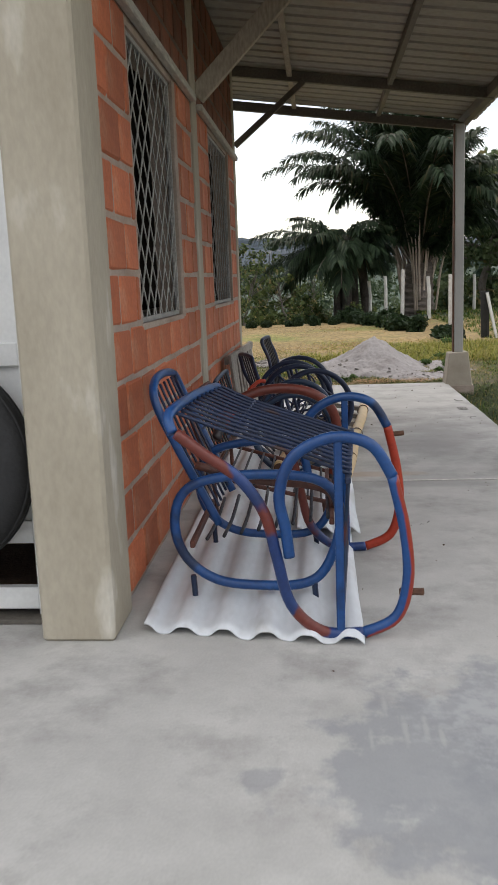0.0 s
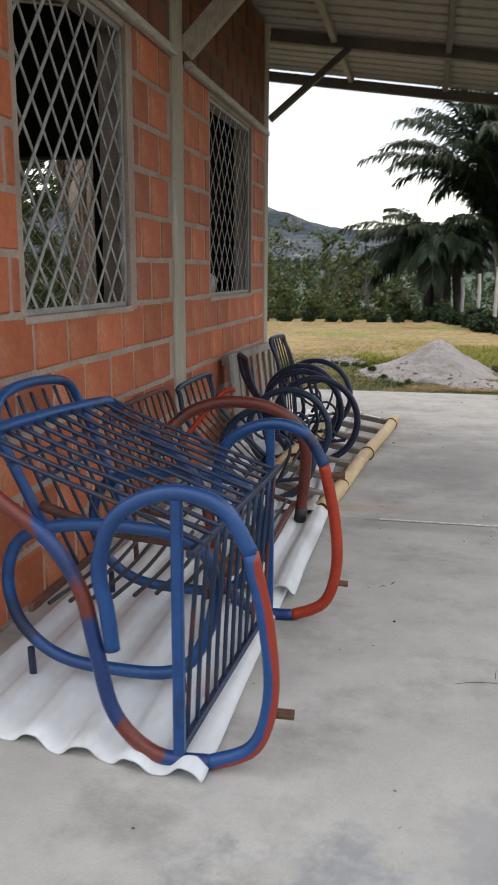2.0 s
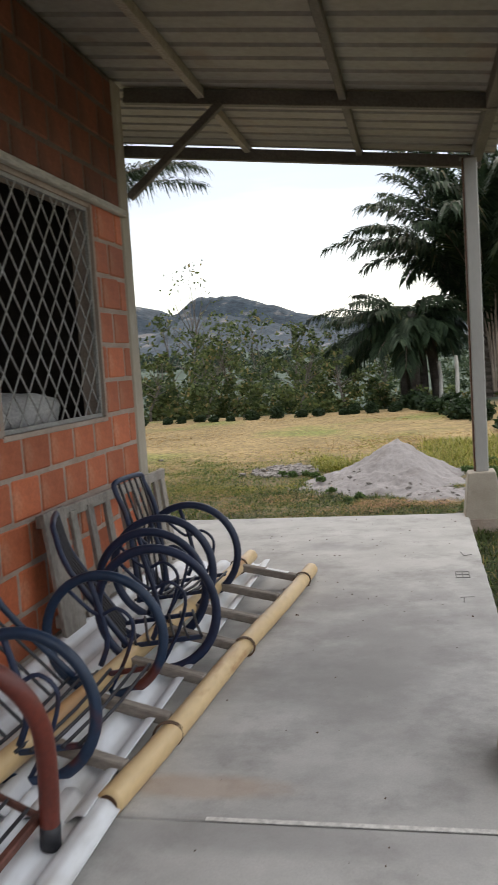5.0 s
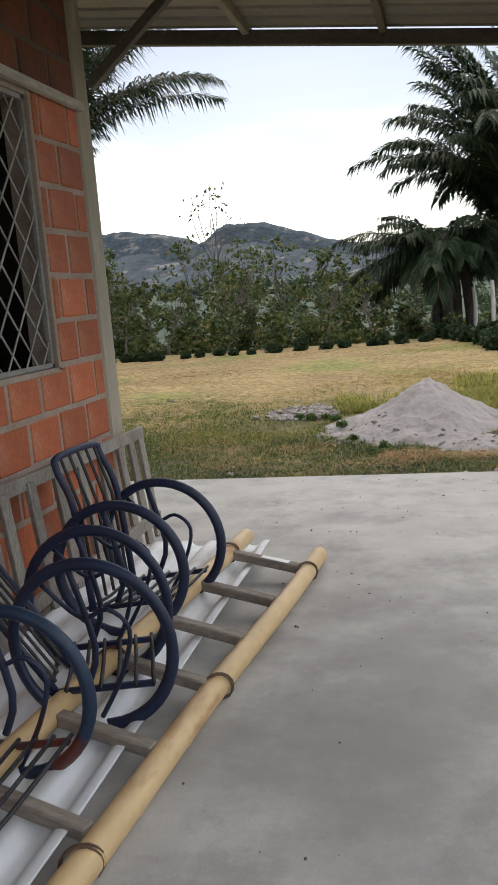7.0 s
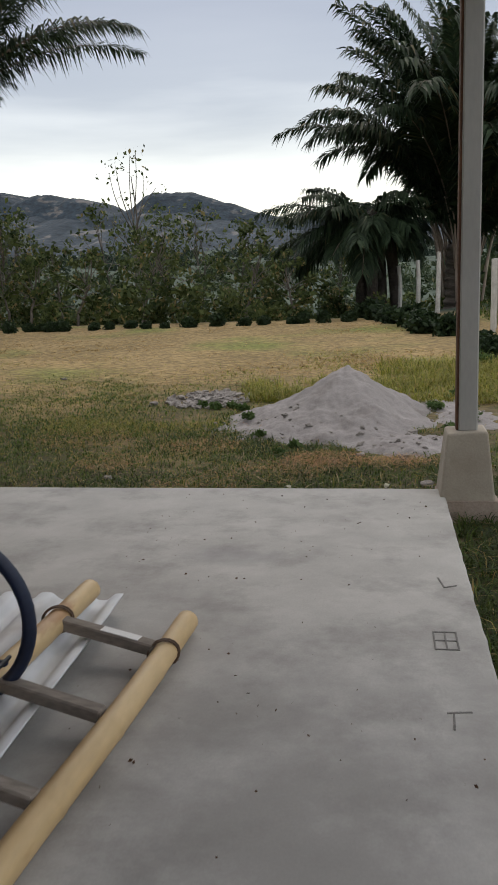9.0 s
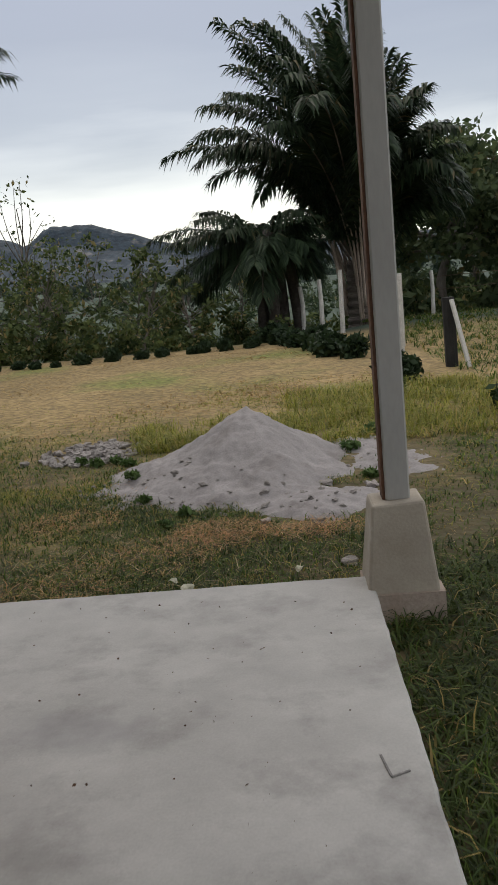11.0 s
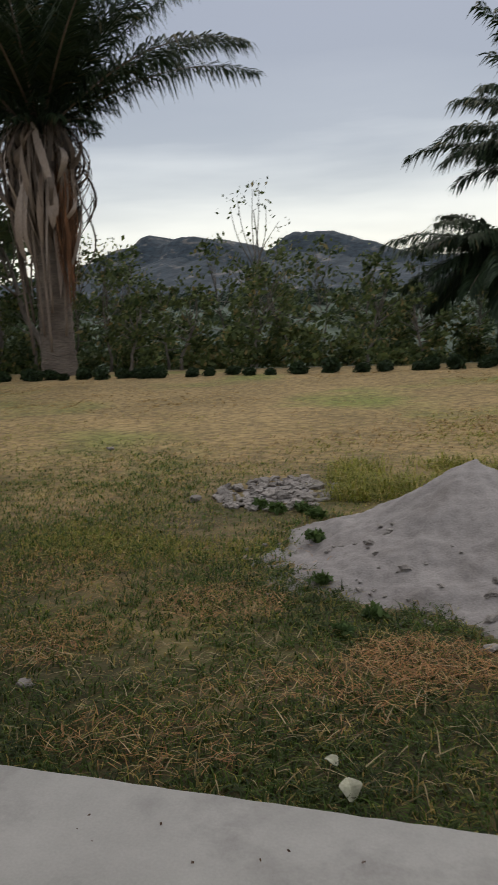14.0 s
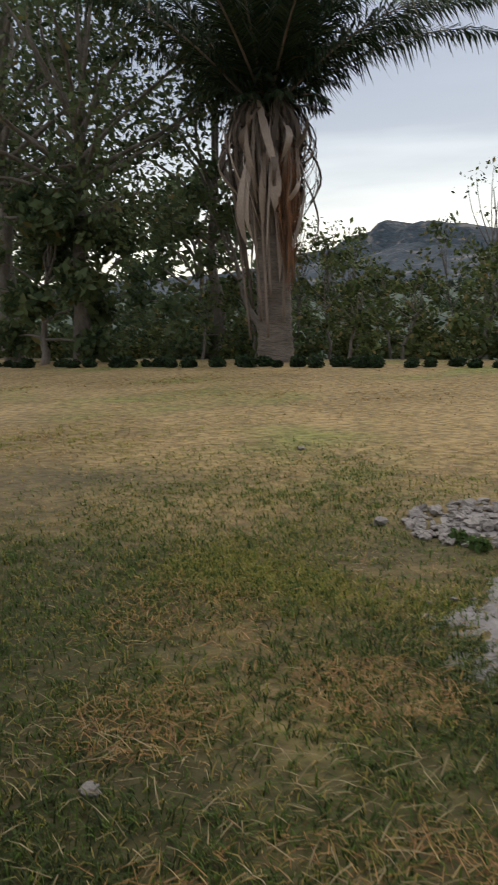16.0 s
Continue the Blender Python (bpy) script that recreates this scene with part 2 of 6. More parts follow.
def two_tone():
    """Blue tube sprayed red on its outer and lower side."""
    m = material("blue_tube_sprayed_red", (0.005, 0.036, 0.14), (0.010, 0.07, 0.24), scale=4, rough=0.4, fine=60, bump=0.1, vary=(0.88, 1.12))
    n, l = m.node_tree.nodes, m.node_tree.links
    b = n["Principled BSDF"]
    base = b.inputs["Base Color"].links[0].from_socket
    tc = n.new("ShaderNodeTexCoord")
    dot = n.new("ShaderNodeVectorMath")
    dot.operation = "DOT_PRODUCT"
    dot.inputs[1].default_value = (0.85, 0.35, -0.45)
    l.new(tc.outputs["Normal"], dot.inputs[0])
    nz = n.new("ShaderNodeTexNoise")
    nz.inputs["Scale"].default_value, nz.inputs["Detail"].default_value = 7.0, 6.0
    l.new(tc.outputs["Object"], nz.inputs["Vector"])
    add = n.new("ShaderNodeMath")
    add.operation = "MULTIPLY_ADD"
    add.inputs[1].default_value = 0.9
    l.new(nz.outputs["Fac"], add.inputs[0])
    l.new(dot.outputs["Value"], add.inputs[2])
    cut = n.new("ShaderNodeMapRange")
    cut.inputs["From Min"].default_value, cut.inputs["From Max"].default_value = 0.15, 0.4
    l.new(add.outputs[0], cut.inputs["Value"])
    mix = n.new("ShaderNodeMix")
    mix.data_type = "RGBA"
    mix.inputs[7].default_value = (0.27, 0.032, 0.016, 1)
    l.new(cut.outputs[0], mix.inputs[0])
    l.new(base, mix.inputs[6])
    l.new(mix.outputs[2], b.inputs["Base Color"])
    return m


SPRAYED = two_tone()
MAROON = material("dark_maroon_paint", (0.085, 0.018, 0.012), (0.20, 0.036, 0.020), scale=4, rough=0.42, fine=60, bump=0.15, vary=(0.88, 1.12), third=(0.02, 0.016, 0.02), third_scale=3, third_cut=0.55)
DEEP = material("dark_blue_paint", (0.007, 0.019, 0.046), (0.014, 0.036, 0.082), scale=4, rough=0.45, fine=60, bump=0.1, vary=(0.88, 1.12), third=(0.10, 0.024, 0.018), third_scale=2.6, third_cut=0.6)
NAVY = material("dark_navy_paint", (0.007, 0.013, 0.036), (0.015, 0.028, 0.075), scale=4, rough=0.48, fine=60, bump=0.1, vary=(0.88, 1.12), third=(0.04, 0.018, 0.016), third_scale=3, third_cut=0.63)
REDP = material("red_oxide_paint", (0.27, 0.026, 0.012), (0.42, 0.052, 0.022), scale=4, rough=0.42, fine=60, bump=0.1, vary=(0.88, 1.12), gloss=0.35, third=(0.03, 0.018, 0.02), third_scale=2.4, third_cut=0.62)
BROWN = material("rust_brown_paint", (0.055, 0.022, 0.016), (0.13, 0.045, 0.03), scale=6, rough=0.6)
DARKBAR = material("black_steel_rod", (0.012, 0.013, 0.018), (0.03, 0.03, 0.036), scale=8, rough=0.5)
SHEET = material("pale_corrugated_sheet", (0.56, 0.58, 0.615), (0.71, 0.73, 0.76), scale=2.5, rough=0.5, fine=35, bump=0.05, vary=(0.95, 1.05), third=(0.40, 0.385, 0.37), third_scale=3.5, third_cut=0.54, third_soft=0.16, stretch=(1, 0.35, 1))
BAMBOO = material("dry_bamboo", (0.49, 0.335, 0.158), (0.62, 0.46, 0.25), scale=3, rough=0.45, fine=30, bump=0.05, vary=(0.92, 1.08), stretch=(1, 0.3, 1), third=(0.40, 0.23, 0.10), third_scale=5, third_cut=0.6)
END_SHADE_AND_LEAF = material("end_shade_and_dead_leaf", (0.06, 0.03, 0.015), (0.10, 0.05, 0.025), rough=0.9)
RUNG = material("grey_brown_wood", (0.16, 0.135, 0.115), (0.30, 0.26, 0.225), scale=5, rough=0.9, stretch=(0.3, 1, 1))
OLDWOOD = material("weathered_grey_wood", (0.19, 0.17, 0.15), (0.36, 0.33, 0.29), scale=6, rough=0.9, stretch=(1, 1, 0.3), fine=90, bump=0.5)
WIRE = material("binding_wire", (0.06, 0.035, 0.02), (0.12, 0.07, 0.04), rough=0.7)
WHITE = material("white_gate_paint", (0.62, 0.62, 0.62), (0.74, 0.74, 0.73), scale=3, rough=0.5, vary=(0.96, 1.04), bump=0.05)
RUBBER = material("tyre_rubber", (0.008, 0.008, 0.009), (0.018, 0.018, 0.019), rough=0.75)
PALELEAF = material("bleached_leaf", (0.38, 0.38, 0.26), (0.55, 0.53, 0.42), scale=9, rough=0.8, fine=70, bump=0.2)
YELLOW = material("yellow_tag", (0.6, 0.42, 0.03), (0.7, 0.5, 0.05), rough=0.6)
CLOTH = material("pale_cloth", (0.42, 0.41, 0.40), (0.58, 0.57, 0.55), scale=3, rough=0.95)
SAND = material("grey_sand", (0.235, 0.215, 0.21), (0.325, 0.298, 0.29), scale=4, rough=0.97, fine=80, bump=0.4, bump_size=0.010, vary=(0.86, 1.12), third=(0.19, 0.168, 0.16), third_scale=2.6, third_cut=0.55, third_soft=0.2)
STONE = material("pale_rubble", (0.19, 0.168, 0.155), (0.34, 0.31, 0.285), scale=4, rough=0.9, per="object", per_amount=0.2)
BARK = material("grey_bark", (0.10, 0.085, 0.07), (0.22, 0.19, 0.165), scale=4, rough=0.95, fine=25, bump=0.8, stretch=(1, 1, 0.4), bump_size=0.03)
PALM_BARK = material("palm_trunk", (0.085, 0.068, 0.056), (0.20, 0.165, 0.14), scale=3, rough=0.95, fine=14, bump=0.9, stretch=(0.5, 0.5, 2.0), bump_size=0.05)
DRYFROND = material("dry_frond", (0.055, 0.038, 0.028), (0.22, 0.175, 0.145), scale=2, rough=0.9, per="island", per_amount=0.7, stretch=(1, 1, 0.2))
PALEFROND = material("bleached_frond", (0.30, 0.235, 0.20), (0.46, 0.385, 0.34), scale=3, rough=0.9, per="island", per_amount=0.35, stretch=(1, 1, 0.2))
STALK = material("pale_old_stalk", (0.34, 0.265, 0.21), (0.52, 0.43, 0.36), scale=2, rough=0.9)
DARKBARK = material("dark_fibrous_bark", (0.028, 0.023, 0.019), (0.075, 0.062, 0.052), scale=3, rough=0.95, fine=14, bump=0.9, bump_size=0.05)
BRISTLE = material("brown_bristles", (0.085, 0.042, 0.022), (0.19, 0.088, 0.042), scale=3, rough=0.95, per="island", per_amount=0.5)
WHITEWASH = material("whitewashed_post", (0.42, 0.40, 0.37), (0.60, 0.58, 0.55), scale=4, rough=0.9)
BLACKPOST = material("charred_post", (0.010, 0.010, 0.010), (0.03, 0.028, 0.026), rough=0.95)
DIM_FLOOR = material("room_dimming_floor", (0.12, 0.075, 0.045), (0.20, 0.135, 0.09), scale=3, rough=0.97, bump=0.6)
PALM_LEAF = leaf_material("palm_leaflets", (0.013, 0.026, 0.014), (0.054, 0.084, 0.042), straw=(0.15, 0.125, 0.06), straw_cut=0.955, through_light=0.32, rough=0.55)
TREE_LEAF = leaf_material("tree_leaves", (0.032, 0.055, 0.024), (0.140, 0.178, 0.080), straw=(0.18, 0.15, 0.06), straw_cut=0.94, through_light=0.4)
THICKET = leaf_material("thicket_leaves", (0.022, 0.042, 0.014), (0.135, 0.165, 0.055), straw=(0.28, 0.22, 0.09), straw_cut=0.90, through_light=0.35)
WOODS = leaf_material("woodland_leaves", (0.022, 0.042, 0.020), (0.085, 0.115, 0.055), straw=(0.20, 0.18, 0.09), straw_cut=0.95, through_light=0.3)
FARWOODS = leaf_material("far_woodland_leaves", (0.018, 0.034, 0.024), (0.062, 0.088, 0.062), through_light=0.25)
HEDGE = leaf_material("hedge_leaves", (0.012, 0.024, 0.010), (0.035, 0.060, 0.022))
DRYBLADE = leaf_material("dry_blades", (0.18, 0.115, 0.036), (0.39, 0.25, 0.086), straw=(0.52, 0.35, 0.16), straw_cut=0.78, through_light=0.25)
BLADE = leaf_material("grass_blades", (0.018, 0.042, 0.006), (0.115, 0.180, 0.026), straw=(0.36, 0.27, 0.08), straw_cut=0.86, through_light=0.38)
DEEPBLADE = leaf_material("deep_green_blades", (0.019, 0.032, 0.008), (0.085, 0.117, 0.023), straw=(0.30, 0.22, 0.08), straw_cut=0.93, through_light=0.35)
FRESH = leaf_material("fresh_grass", (0.095, 0.115, 0.014), (0.33, 0.32, 0.05), straw=(0.42, 0.32, 0.10), straw_cut=0.82, through_light=0.35)
STRAW = leaf_material("cut_straw", (0.19, 0.14, 0.06), (0.44, 0.35, 0.19), through_light=0.15)
HAY = leaf_material("rusty_hay", (0.21, 0.092, 0.030), (0.50, 0.265, 0.095), straw=(0.5, 0.36, 0.15), straw_cut=0.8, through_light=0.15)
WEED = leaf_material("weed_leaves", (0.045, 0.085, 0.025), (0.14, 0.21, 0.065), through_light=0.35)


def ground_material():
    m = material("lawn_and_woods", (0.205, 0.147, 0.058), (0.36, 0.252, 0.112), scale=0.6, rough=0.97, fine=11, vary=(0.5, 1.4), bump=0.8, bump_size=0.03,
                 third=(0.185, 0.195, 0.045), third_scale=0.32, third_cut=0.52, third_soft=0.16)
    n, l = m.node_tree.nodes, m.node_tree.links
    b = n["Principled BSDF"]
    lawn = b.inputs["Base Color"].links[0].from_socket
    tc = n.new("ShaderNodeTexCoord")
    sep = n.new("ShaderNodeSeparateXYZ")
    l.new(tc.outputs["Object"], sep.inputs[0])
    big = n.new("ShaderNodeTexNoise")
    big.inputs["Scale"].default_value, big.inputs["Detail"].default_value = 0.08, 8.0
    l.new(tc.outputs["Object"], big.inputs["Vector"])
    wood = n.new("ShaderNodeValToRGB")
    wood.color_ramp.elements[0].position, wood.color_ramp.elements[0].color = 0.35, (0.026, 0.045, 0.030, 1)
    wood.color_ramp.elements[1].position, wood.color_ramp.elements[1].color = 0.68, (0.070, 0.098, 0.062, 1)
    l.new(big.outputs["Fac"], wood.inputs["Fac"])
    near = n.new("ShaderNodeMapRange")
    near.inputs["From Min"].default_value, near.inputs["From Max"].default_value = 17.0, 11.5
    near.inputs["To Max"].default_value = 0.85
    drift = n.new("ShaderNodeTexNoise")
    drift.inputs["Scale"].default_value, drift.inputs["Detail"].default_value = 0.55, 6.0
    l.new(tc.outputs["Object"], drift.inputs["Vector"])
    swing = n.new("ShaderNodeMath")
    swing.operation = "MULTIPLY_ADD"
    swing.inputs[1].default_value = 14.0
    l.new(drift.outputs["Fac"], swing.inputs[0])
    l.new(sep.outputs["Y"], swing.inputs[2])
    back = n.new("ShaderNodeMath")
    back.operation = "SUBTRACT"
    back.inputs[1].default_value = 7.0
    l.new(swing.outputs[0], back.inputs[0])
    l.new(back.outputs[0], near.inputs["Value"])
    turf = n.new("ShaderNodeMix")
    turf.data_type = "RGBA"
    turf.inputs[7].default_value = (0.040, 0.037, 0.013, 1)
    l.new(near.outputs[0], turf.inputs[0])
    l.new(lawn, turf.inputs[6])
    lawn = turf.outputs[2]
    far = n.new("ShaderNodeMapRange")
    far.inputs["From Min"].default_value, far.inputs["From Max"].default_value = 28.0, 31.0
    l.new(sep.outputs["Y"], far.inputs["Value"])
    mix = n.new("ShaderNodeMix")
    mix.data_type = "RGBA"
    l.new(far.outputs[0], mix.inputs[0])
    l.new(lawn, mix.inputs[6])
    l.new(wood.outputs["Color"], mix.inputs[7])
    l.new(mix.outputs[2], b.inputs["Base Color"])
    return m


GROUND = ground_material()
# Bluish base colours carry the distance haze over forest and rock.
HILL = material("hazy_hill_forest_and_rock", (0.016, 0.027, 0.040), (0.042, 0.060, 0.078), scale=0.035, rough=0.95, fine=0.12, bump=0.5, bump_size=4.0, vary=(0.7, 1.3), third=(0.135, 0.128, 0.125), third_scale=0.035, third_cut=0.60, third_soft=0.07, stretch=(1, 0.4, 1.6))


# ---- geometry helpers ----
class Geo:
    """Vertices and faces gathered for one mesh."""

    def __init__(self):
        self.v, self.f = [], []

    def add(self, verts, faces):
        k = len(self.v)
        self.v += [tuple(p) for p in verts]
        self.f += [tuple(i + k for i in f) for f in faces]
        return self

    def box(self, lo, hi, bevel=0.0, m=None):
        bm = bmesh.new()
        c = [(a + b) / 2 for a, b in zip(lo, hi)]
        s = [abs(b - a) for a, b in zip(lo, hi)]
        bmesh.ops.create_cube(bm, size=1.0, matrix=Matrix.Translation(c) @ Matrix.Diagonal((*s, 1)))
        if bevel:
            bmesh.ops.bevel(bm, geom=bm.edges[:], offset=bevel, segments=1, affect="EDGES", profile=0.7)
        if m is not None:
            bmesh.ops.transform(bm, matrix=m, verts=bm.verts)
        bm.verts.index_update()
        self.add([v.co[:] for v in bm.verts], [[v.index for v in f.verts] for f in bm.faces])
        bm.free()
        return self

    def beam(self, a, b, w, h, bevel=0.004, roll=0.0):
        """A bar of section w x h from a to b."""
        a, b = Vector(a), Vector(b)
        d = b - a
        q = d.to_track_quat("Y", "Z").to_matrix().to_4x4()
        return self.box((-w / 2, 0, -h / 2), (w / 2, d.length, h / 2), bevel, Matrix.Translation(a) @ q @ pose(0, 0, 0, 0, roll, 0))

    def tube(self, pts, r, sides=10, closed=False, smooth=0, caps=True, taper=None):
        P = [Vector(p) for p in pts]
        if smooth:
            P = catmull(P, smooth, closed)
        n = len(P)
        rings = []
        side = None
        for i in range(n):
            if closed:
                t = (P[(i + 1) % n] - P[i - 1])
            else:
                t = P[min(i + 1, n - 1)] - P[max(i - 1, 0)]
            t.normalize()
            if side is None:
                side = t.orthogonal().normalized()
            side = (side - t * side.dot(t))
            side = side.normalized() if side.length > 1e-6 else t.orthogonal().normalized()
            up = t.cross(side)
            rr = r if taper is None else r * taper(i / (n - 1))
            rings.append([P[i] + (side * math.cos(2 * math.pi * k / sides) + up * math.sin(2 * math.pi * k / sides)) * rr for k in range(sides)])
        verts = [p for ring in rings for p in ring]
        faces = []
        for i in range(n if closed else n - 1):
            j = (i + 1) % n
            for k in range(sides):
                k2 = (k + 1) % sides
                faces.append((i * sides + k, i * sides + k2, j * sides + k2, j * sides + k))
        if caps and not closed:
            faces.append(tuple(range(sides - 1, -1, -1)))
            faces.append(tuple((n - 1) * sides + k for k in range(sides)))
        return self.add(verts, faces)

    def moved(self, m):
        g = Geo()
        g.v = [tuple(m @ Vector(p)) for p in self.v]
        g.f = list(self.f)
        return g


def catmull(P, steps, closed=False):
    out, n = [], len(P)
    for i in range(n if closed else n - 1):
        if closed:
            a, b, c, d = P[i - 1], P[i], P[(i + 1) % n], P[(i + 2) % n]
        else:
            a, b, c, d = P[max(i - 1, 0)], P[i], P[i + 1], P[min(i + 2, n - 1)]
        for s in range(steps):
            t = s / steps
            out.append(0.5 * ((2 * b) + (c - a) * t + (2 * a - 5 * b + 4 * c - d) * t * t + (3 * b - 3 * c + d - a) * t ** 3))
    if not closed:
        out.append(P[-1])
    return out


ORIGIN = {}


def mesh_of(name, verts, faces, mat, smooth=False):
    me = bpy.data.meshes.new(name)
    me.from_pydata(verts, [], faces)
    me.materials.append(mat)
    if smooth:
        me.polygons.foreach_set("use_smooth", [True] * len(me.polygons))
    me.update()
    return me


def thing(name, at=(0, 0, 0), label="", category="", group="", kind=""):
    ob = new(name)
    ob.location = at
    ob.empty_display_size = 0.1
    ORIGIN[ob.name] = Vector(at)
    return tagged(ob, label, category, group, kind)


def solid(name, geo, mat, label="", category="", group="", kind="", smooth=False):
    """A thing that is one mesh."""
    ob = new(name, mesh_of(name, geo.v, geo.f, mat, smooth))
    ORIGIN[ob.name] = Vector((0, 0, 0))
    return tagged(ob, label, category, group, kind)


def part(name, geo, mat, parent, label="", smooth=False):
    """One mesh under a thing or a part; the geometry is given in world coordinates."""
    o = ORIGIN[parent.name]
    ob = new(name, mesh_of(name, [(x - o.x, y - o.y, z - o.z) for x, y, z in geo.v], geo.f, mat, smooth))
    ob.parent = parent
    ORIGIN[ob.name] = o
    return tagged(ob, label)


def fast_mesh(name, verts, faces, mat, smooth=False):
    """A mesh from numpy arrays: verts (n, 3), faces (m, k)."""
    me = bpy.data.meshes.new(name)
    verts, faces = np.asarray(verts, dtype=np.float32), np.asarray(faces, dtype=np.int32)
    m, k = faces.shape
    me.vertices.add(len(verts))
    me.vertices.foreach_set("co", verts.ravel())
    me.loops.add(m * k)
    me.loops.foreach_set("vertex_index", faces.ravel())
    me.polygons.add(m)
    me.polygons.foreach_set("loop_start", np.arange(0, m * k, k, dtype=np.int32))
    me.polygons.foreach_set("loop_total", np.full(m, k, dtype=np.int32))
    if smooth:
        me.polygons.foreach_set("use_smooth", np.ones(m, dtype=bool))
    me.materials.append(mat)
    me.update(calc_edges=True)
    me.validate()
    return me


RNG = np.random.default_rng(7)


def leaves(centres, size, spread=0.35, flat=0.0, long=1.9):
    """Diamond leaves at the centres, turned at random: returns verts, faces."""
    n = len(centres)
    a = RNG.normal(size=(n, 3))
    a[:, 2] *= 1 - flat
    a /= np.linalg.norm(a, axis=1)[:, None] + 1e-9
    b = RNG.normal(size=(n, 3))
    b -= a * (a * b).sum(1)[:, None]
    b /= np.linalg.norm(b, axis=1)[:, None] + 1e-9
    s = (size * (1 + spread * RNG.normal(size=n)).clip(0.35, 2))[:, None]
    a, b = a * s * long / 2, b * s / 2
    c = np.asarray(centres)
    v = np.stack([c - a, c + b - a * 0.1, c + a, c - b - a * 0.1], 1).reshape(-1, 3)
    return v, np.arange(4 * n).reshape(n, 4)


def clump_points(centres, radii, per, squash=0.75, shell=0.55):
    """Points scattered through balls, more of them near the skin."""
    out = []
    for c, r, k in zip(centres, radii, per):
        d = RNG.normal(size=(k, 3))
        d /= np.linalg.norm(d, axis=1)[:, None]
        q = d * (r * (shell + (1 - shell) * RNG.random(k)) * (0.8 + 0.35 * RNG.random(k)))[:, None]
        q[:, 2] *= squash
        out.append(np.asarray(c) + q)
    return np.concatenate(out)


def mesh_part(name, me, parent, label="", kind=""):
    ob = new(name, me)
    ob.parent = parent
    ORIGIN[ob.name] = ORIGIN[parent.name]
    return tagged(ob, label, kind=kind)


# ---- ground, hills ----
GZ = -0.15


def edge_y(x):
    return 26.2 + 0.08 * x if x < 0 else 26.2 + 0.6 * x


def ground_z(x, y):
    """The lawn lies level, dips to a valley past its edge and climbs to wooded slopes far off."""
    z = GZ + 0.03 * noise.noise(Vector((x * 0.35, y * 0.35, 0.0))) * min(1.0, max(0.0, (y - 11) / 3))
    if x < 1.2 and y < 10.8:
        z = GZ
    u = y - 27.5 if x < 1.5 else y - 27.5 - 6 * min(1.0, (x - 1.5) / 3)
    if u > 0:
        z -= 2.2 * min(1.0, u / 22) ** 1.3
    r = math.hypot(x, y)
    if r > 70:
        k = min(1.0, (r - 70) / 650)
        z += 13 * k ** 1.1 + (0.9 + 3.0 * k) * noise.noise(Vector((x * 0.03, y * 0.03, 2.0))) + (0.7 + 1.6 * k) * abs(noise.noise(Vector((x * 0.12, y * 0.12, 5.0))))
    return z


xs = sorted(set([-2600, -1700, -1100] + [-1.0 * v for v in range(60, 801, 12)] + [-60 + 2.0 * i for i in range(0, 60)] + [v * 1.0 for v in range(60, 801, 14)] + [1100, 1700, 2600]))
ys = sorted(set([-2600, -900, -300, -120, -60] + [-30 + 3.0 * i for i in range(0, 12)] + [6 + 1.5 * i for i in range(0, 46)] + [75 + 5.0 * i for i in range(0, 40)] + [275 + 12.0 * i for i in range(0, 45)] + [900, 1100, 1400, 2000, 2600]))
gv = [(x, y, ground_z(x, y)) for y in ys for x in xs]
gf = [(j * len(xs) + i, j * len(xs) + i + 1, (j + 1) * len(xs) + i + 1, (j + 1) * len(xs) + i) for j in range(len(ys) - 1) for i in range(len(xs) - 1)]
g = Geo()
g.v, g.f = gv, gf
solid("ground", g, GROUND, "dry mown lawn running out to wooded slopes", "lawn", kind="structure", smooth=True)


def plateau(x, centre, half, top, steep):
    return top / (1 + math.exp(min(60.0, (abs(x - centre) - half) / steep)))


def ridge_height(x):
    """Two flat-topped sandstone hills and a knob on one long ridge."""
    base = 62 + 26 * math.exp(-((x + 430) / 330) ** 2)
    h = base + 18 * math.exp(-((x + 666) / 18) ** 2) - 4 * math.exp(-((x + 452) / 14) ** 2)
    for centre, half, top, steep in ((-312, 130, 10, 12), (-324, 92, 13, 4), (-340, 64, 9, 3), (-345, 44, 7, 3), (-700, 250, 14, 30), (-680, 178, 12, 9), (-560, 70, 12, 4), (-590, 26, 12, 4), (-690, 62, 20, 9), (-520, 20, 3, 3)):
        h += plateau(x, centre, half, top, steep)
    return h + 2.0 * noise.noise(Vector((x * 0.03, 1.0, 0.0))) + 2.6 * noise.noise(Vector((x * 0.11, 4.0, 0.0))) + 1.6 * noise.noise(Vector((x * 0.27, 9.0, 0.0)))


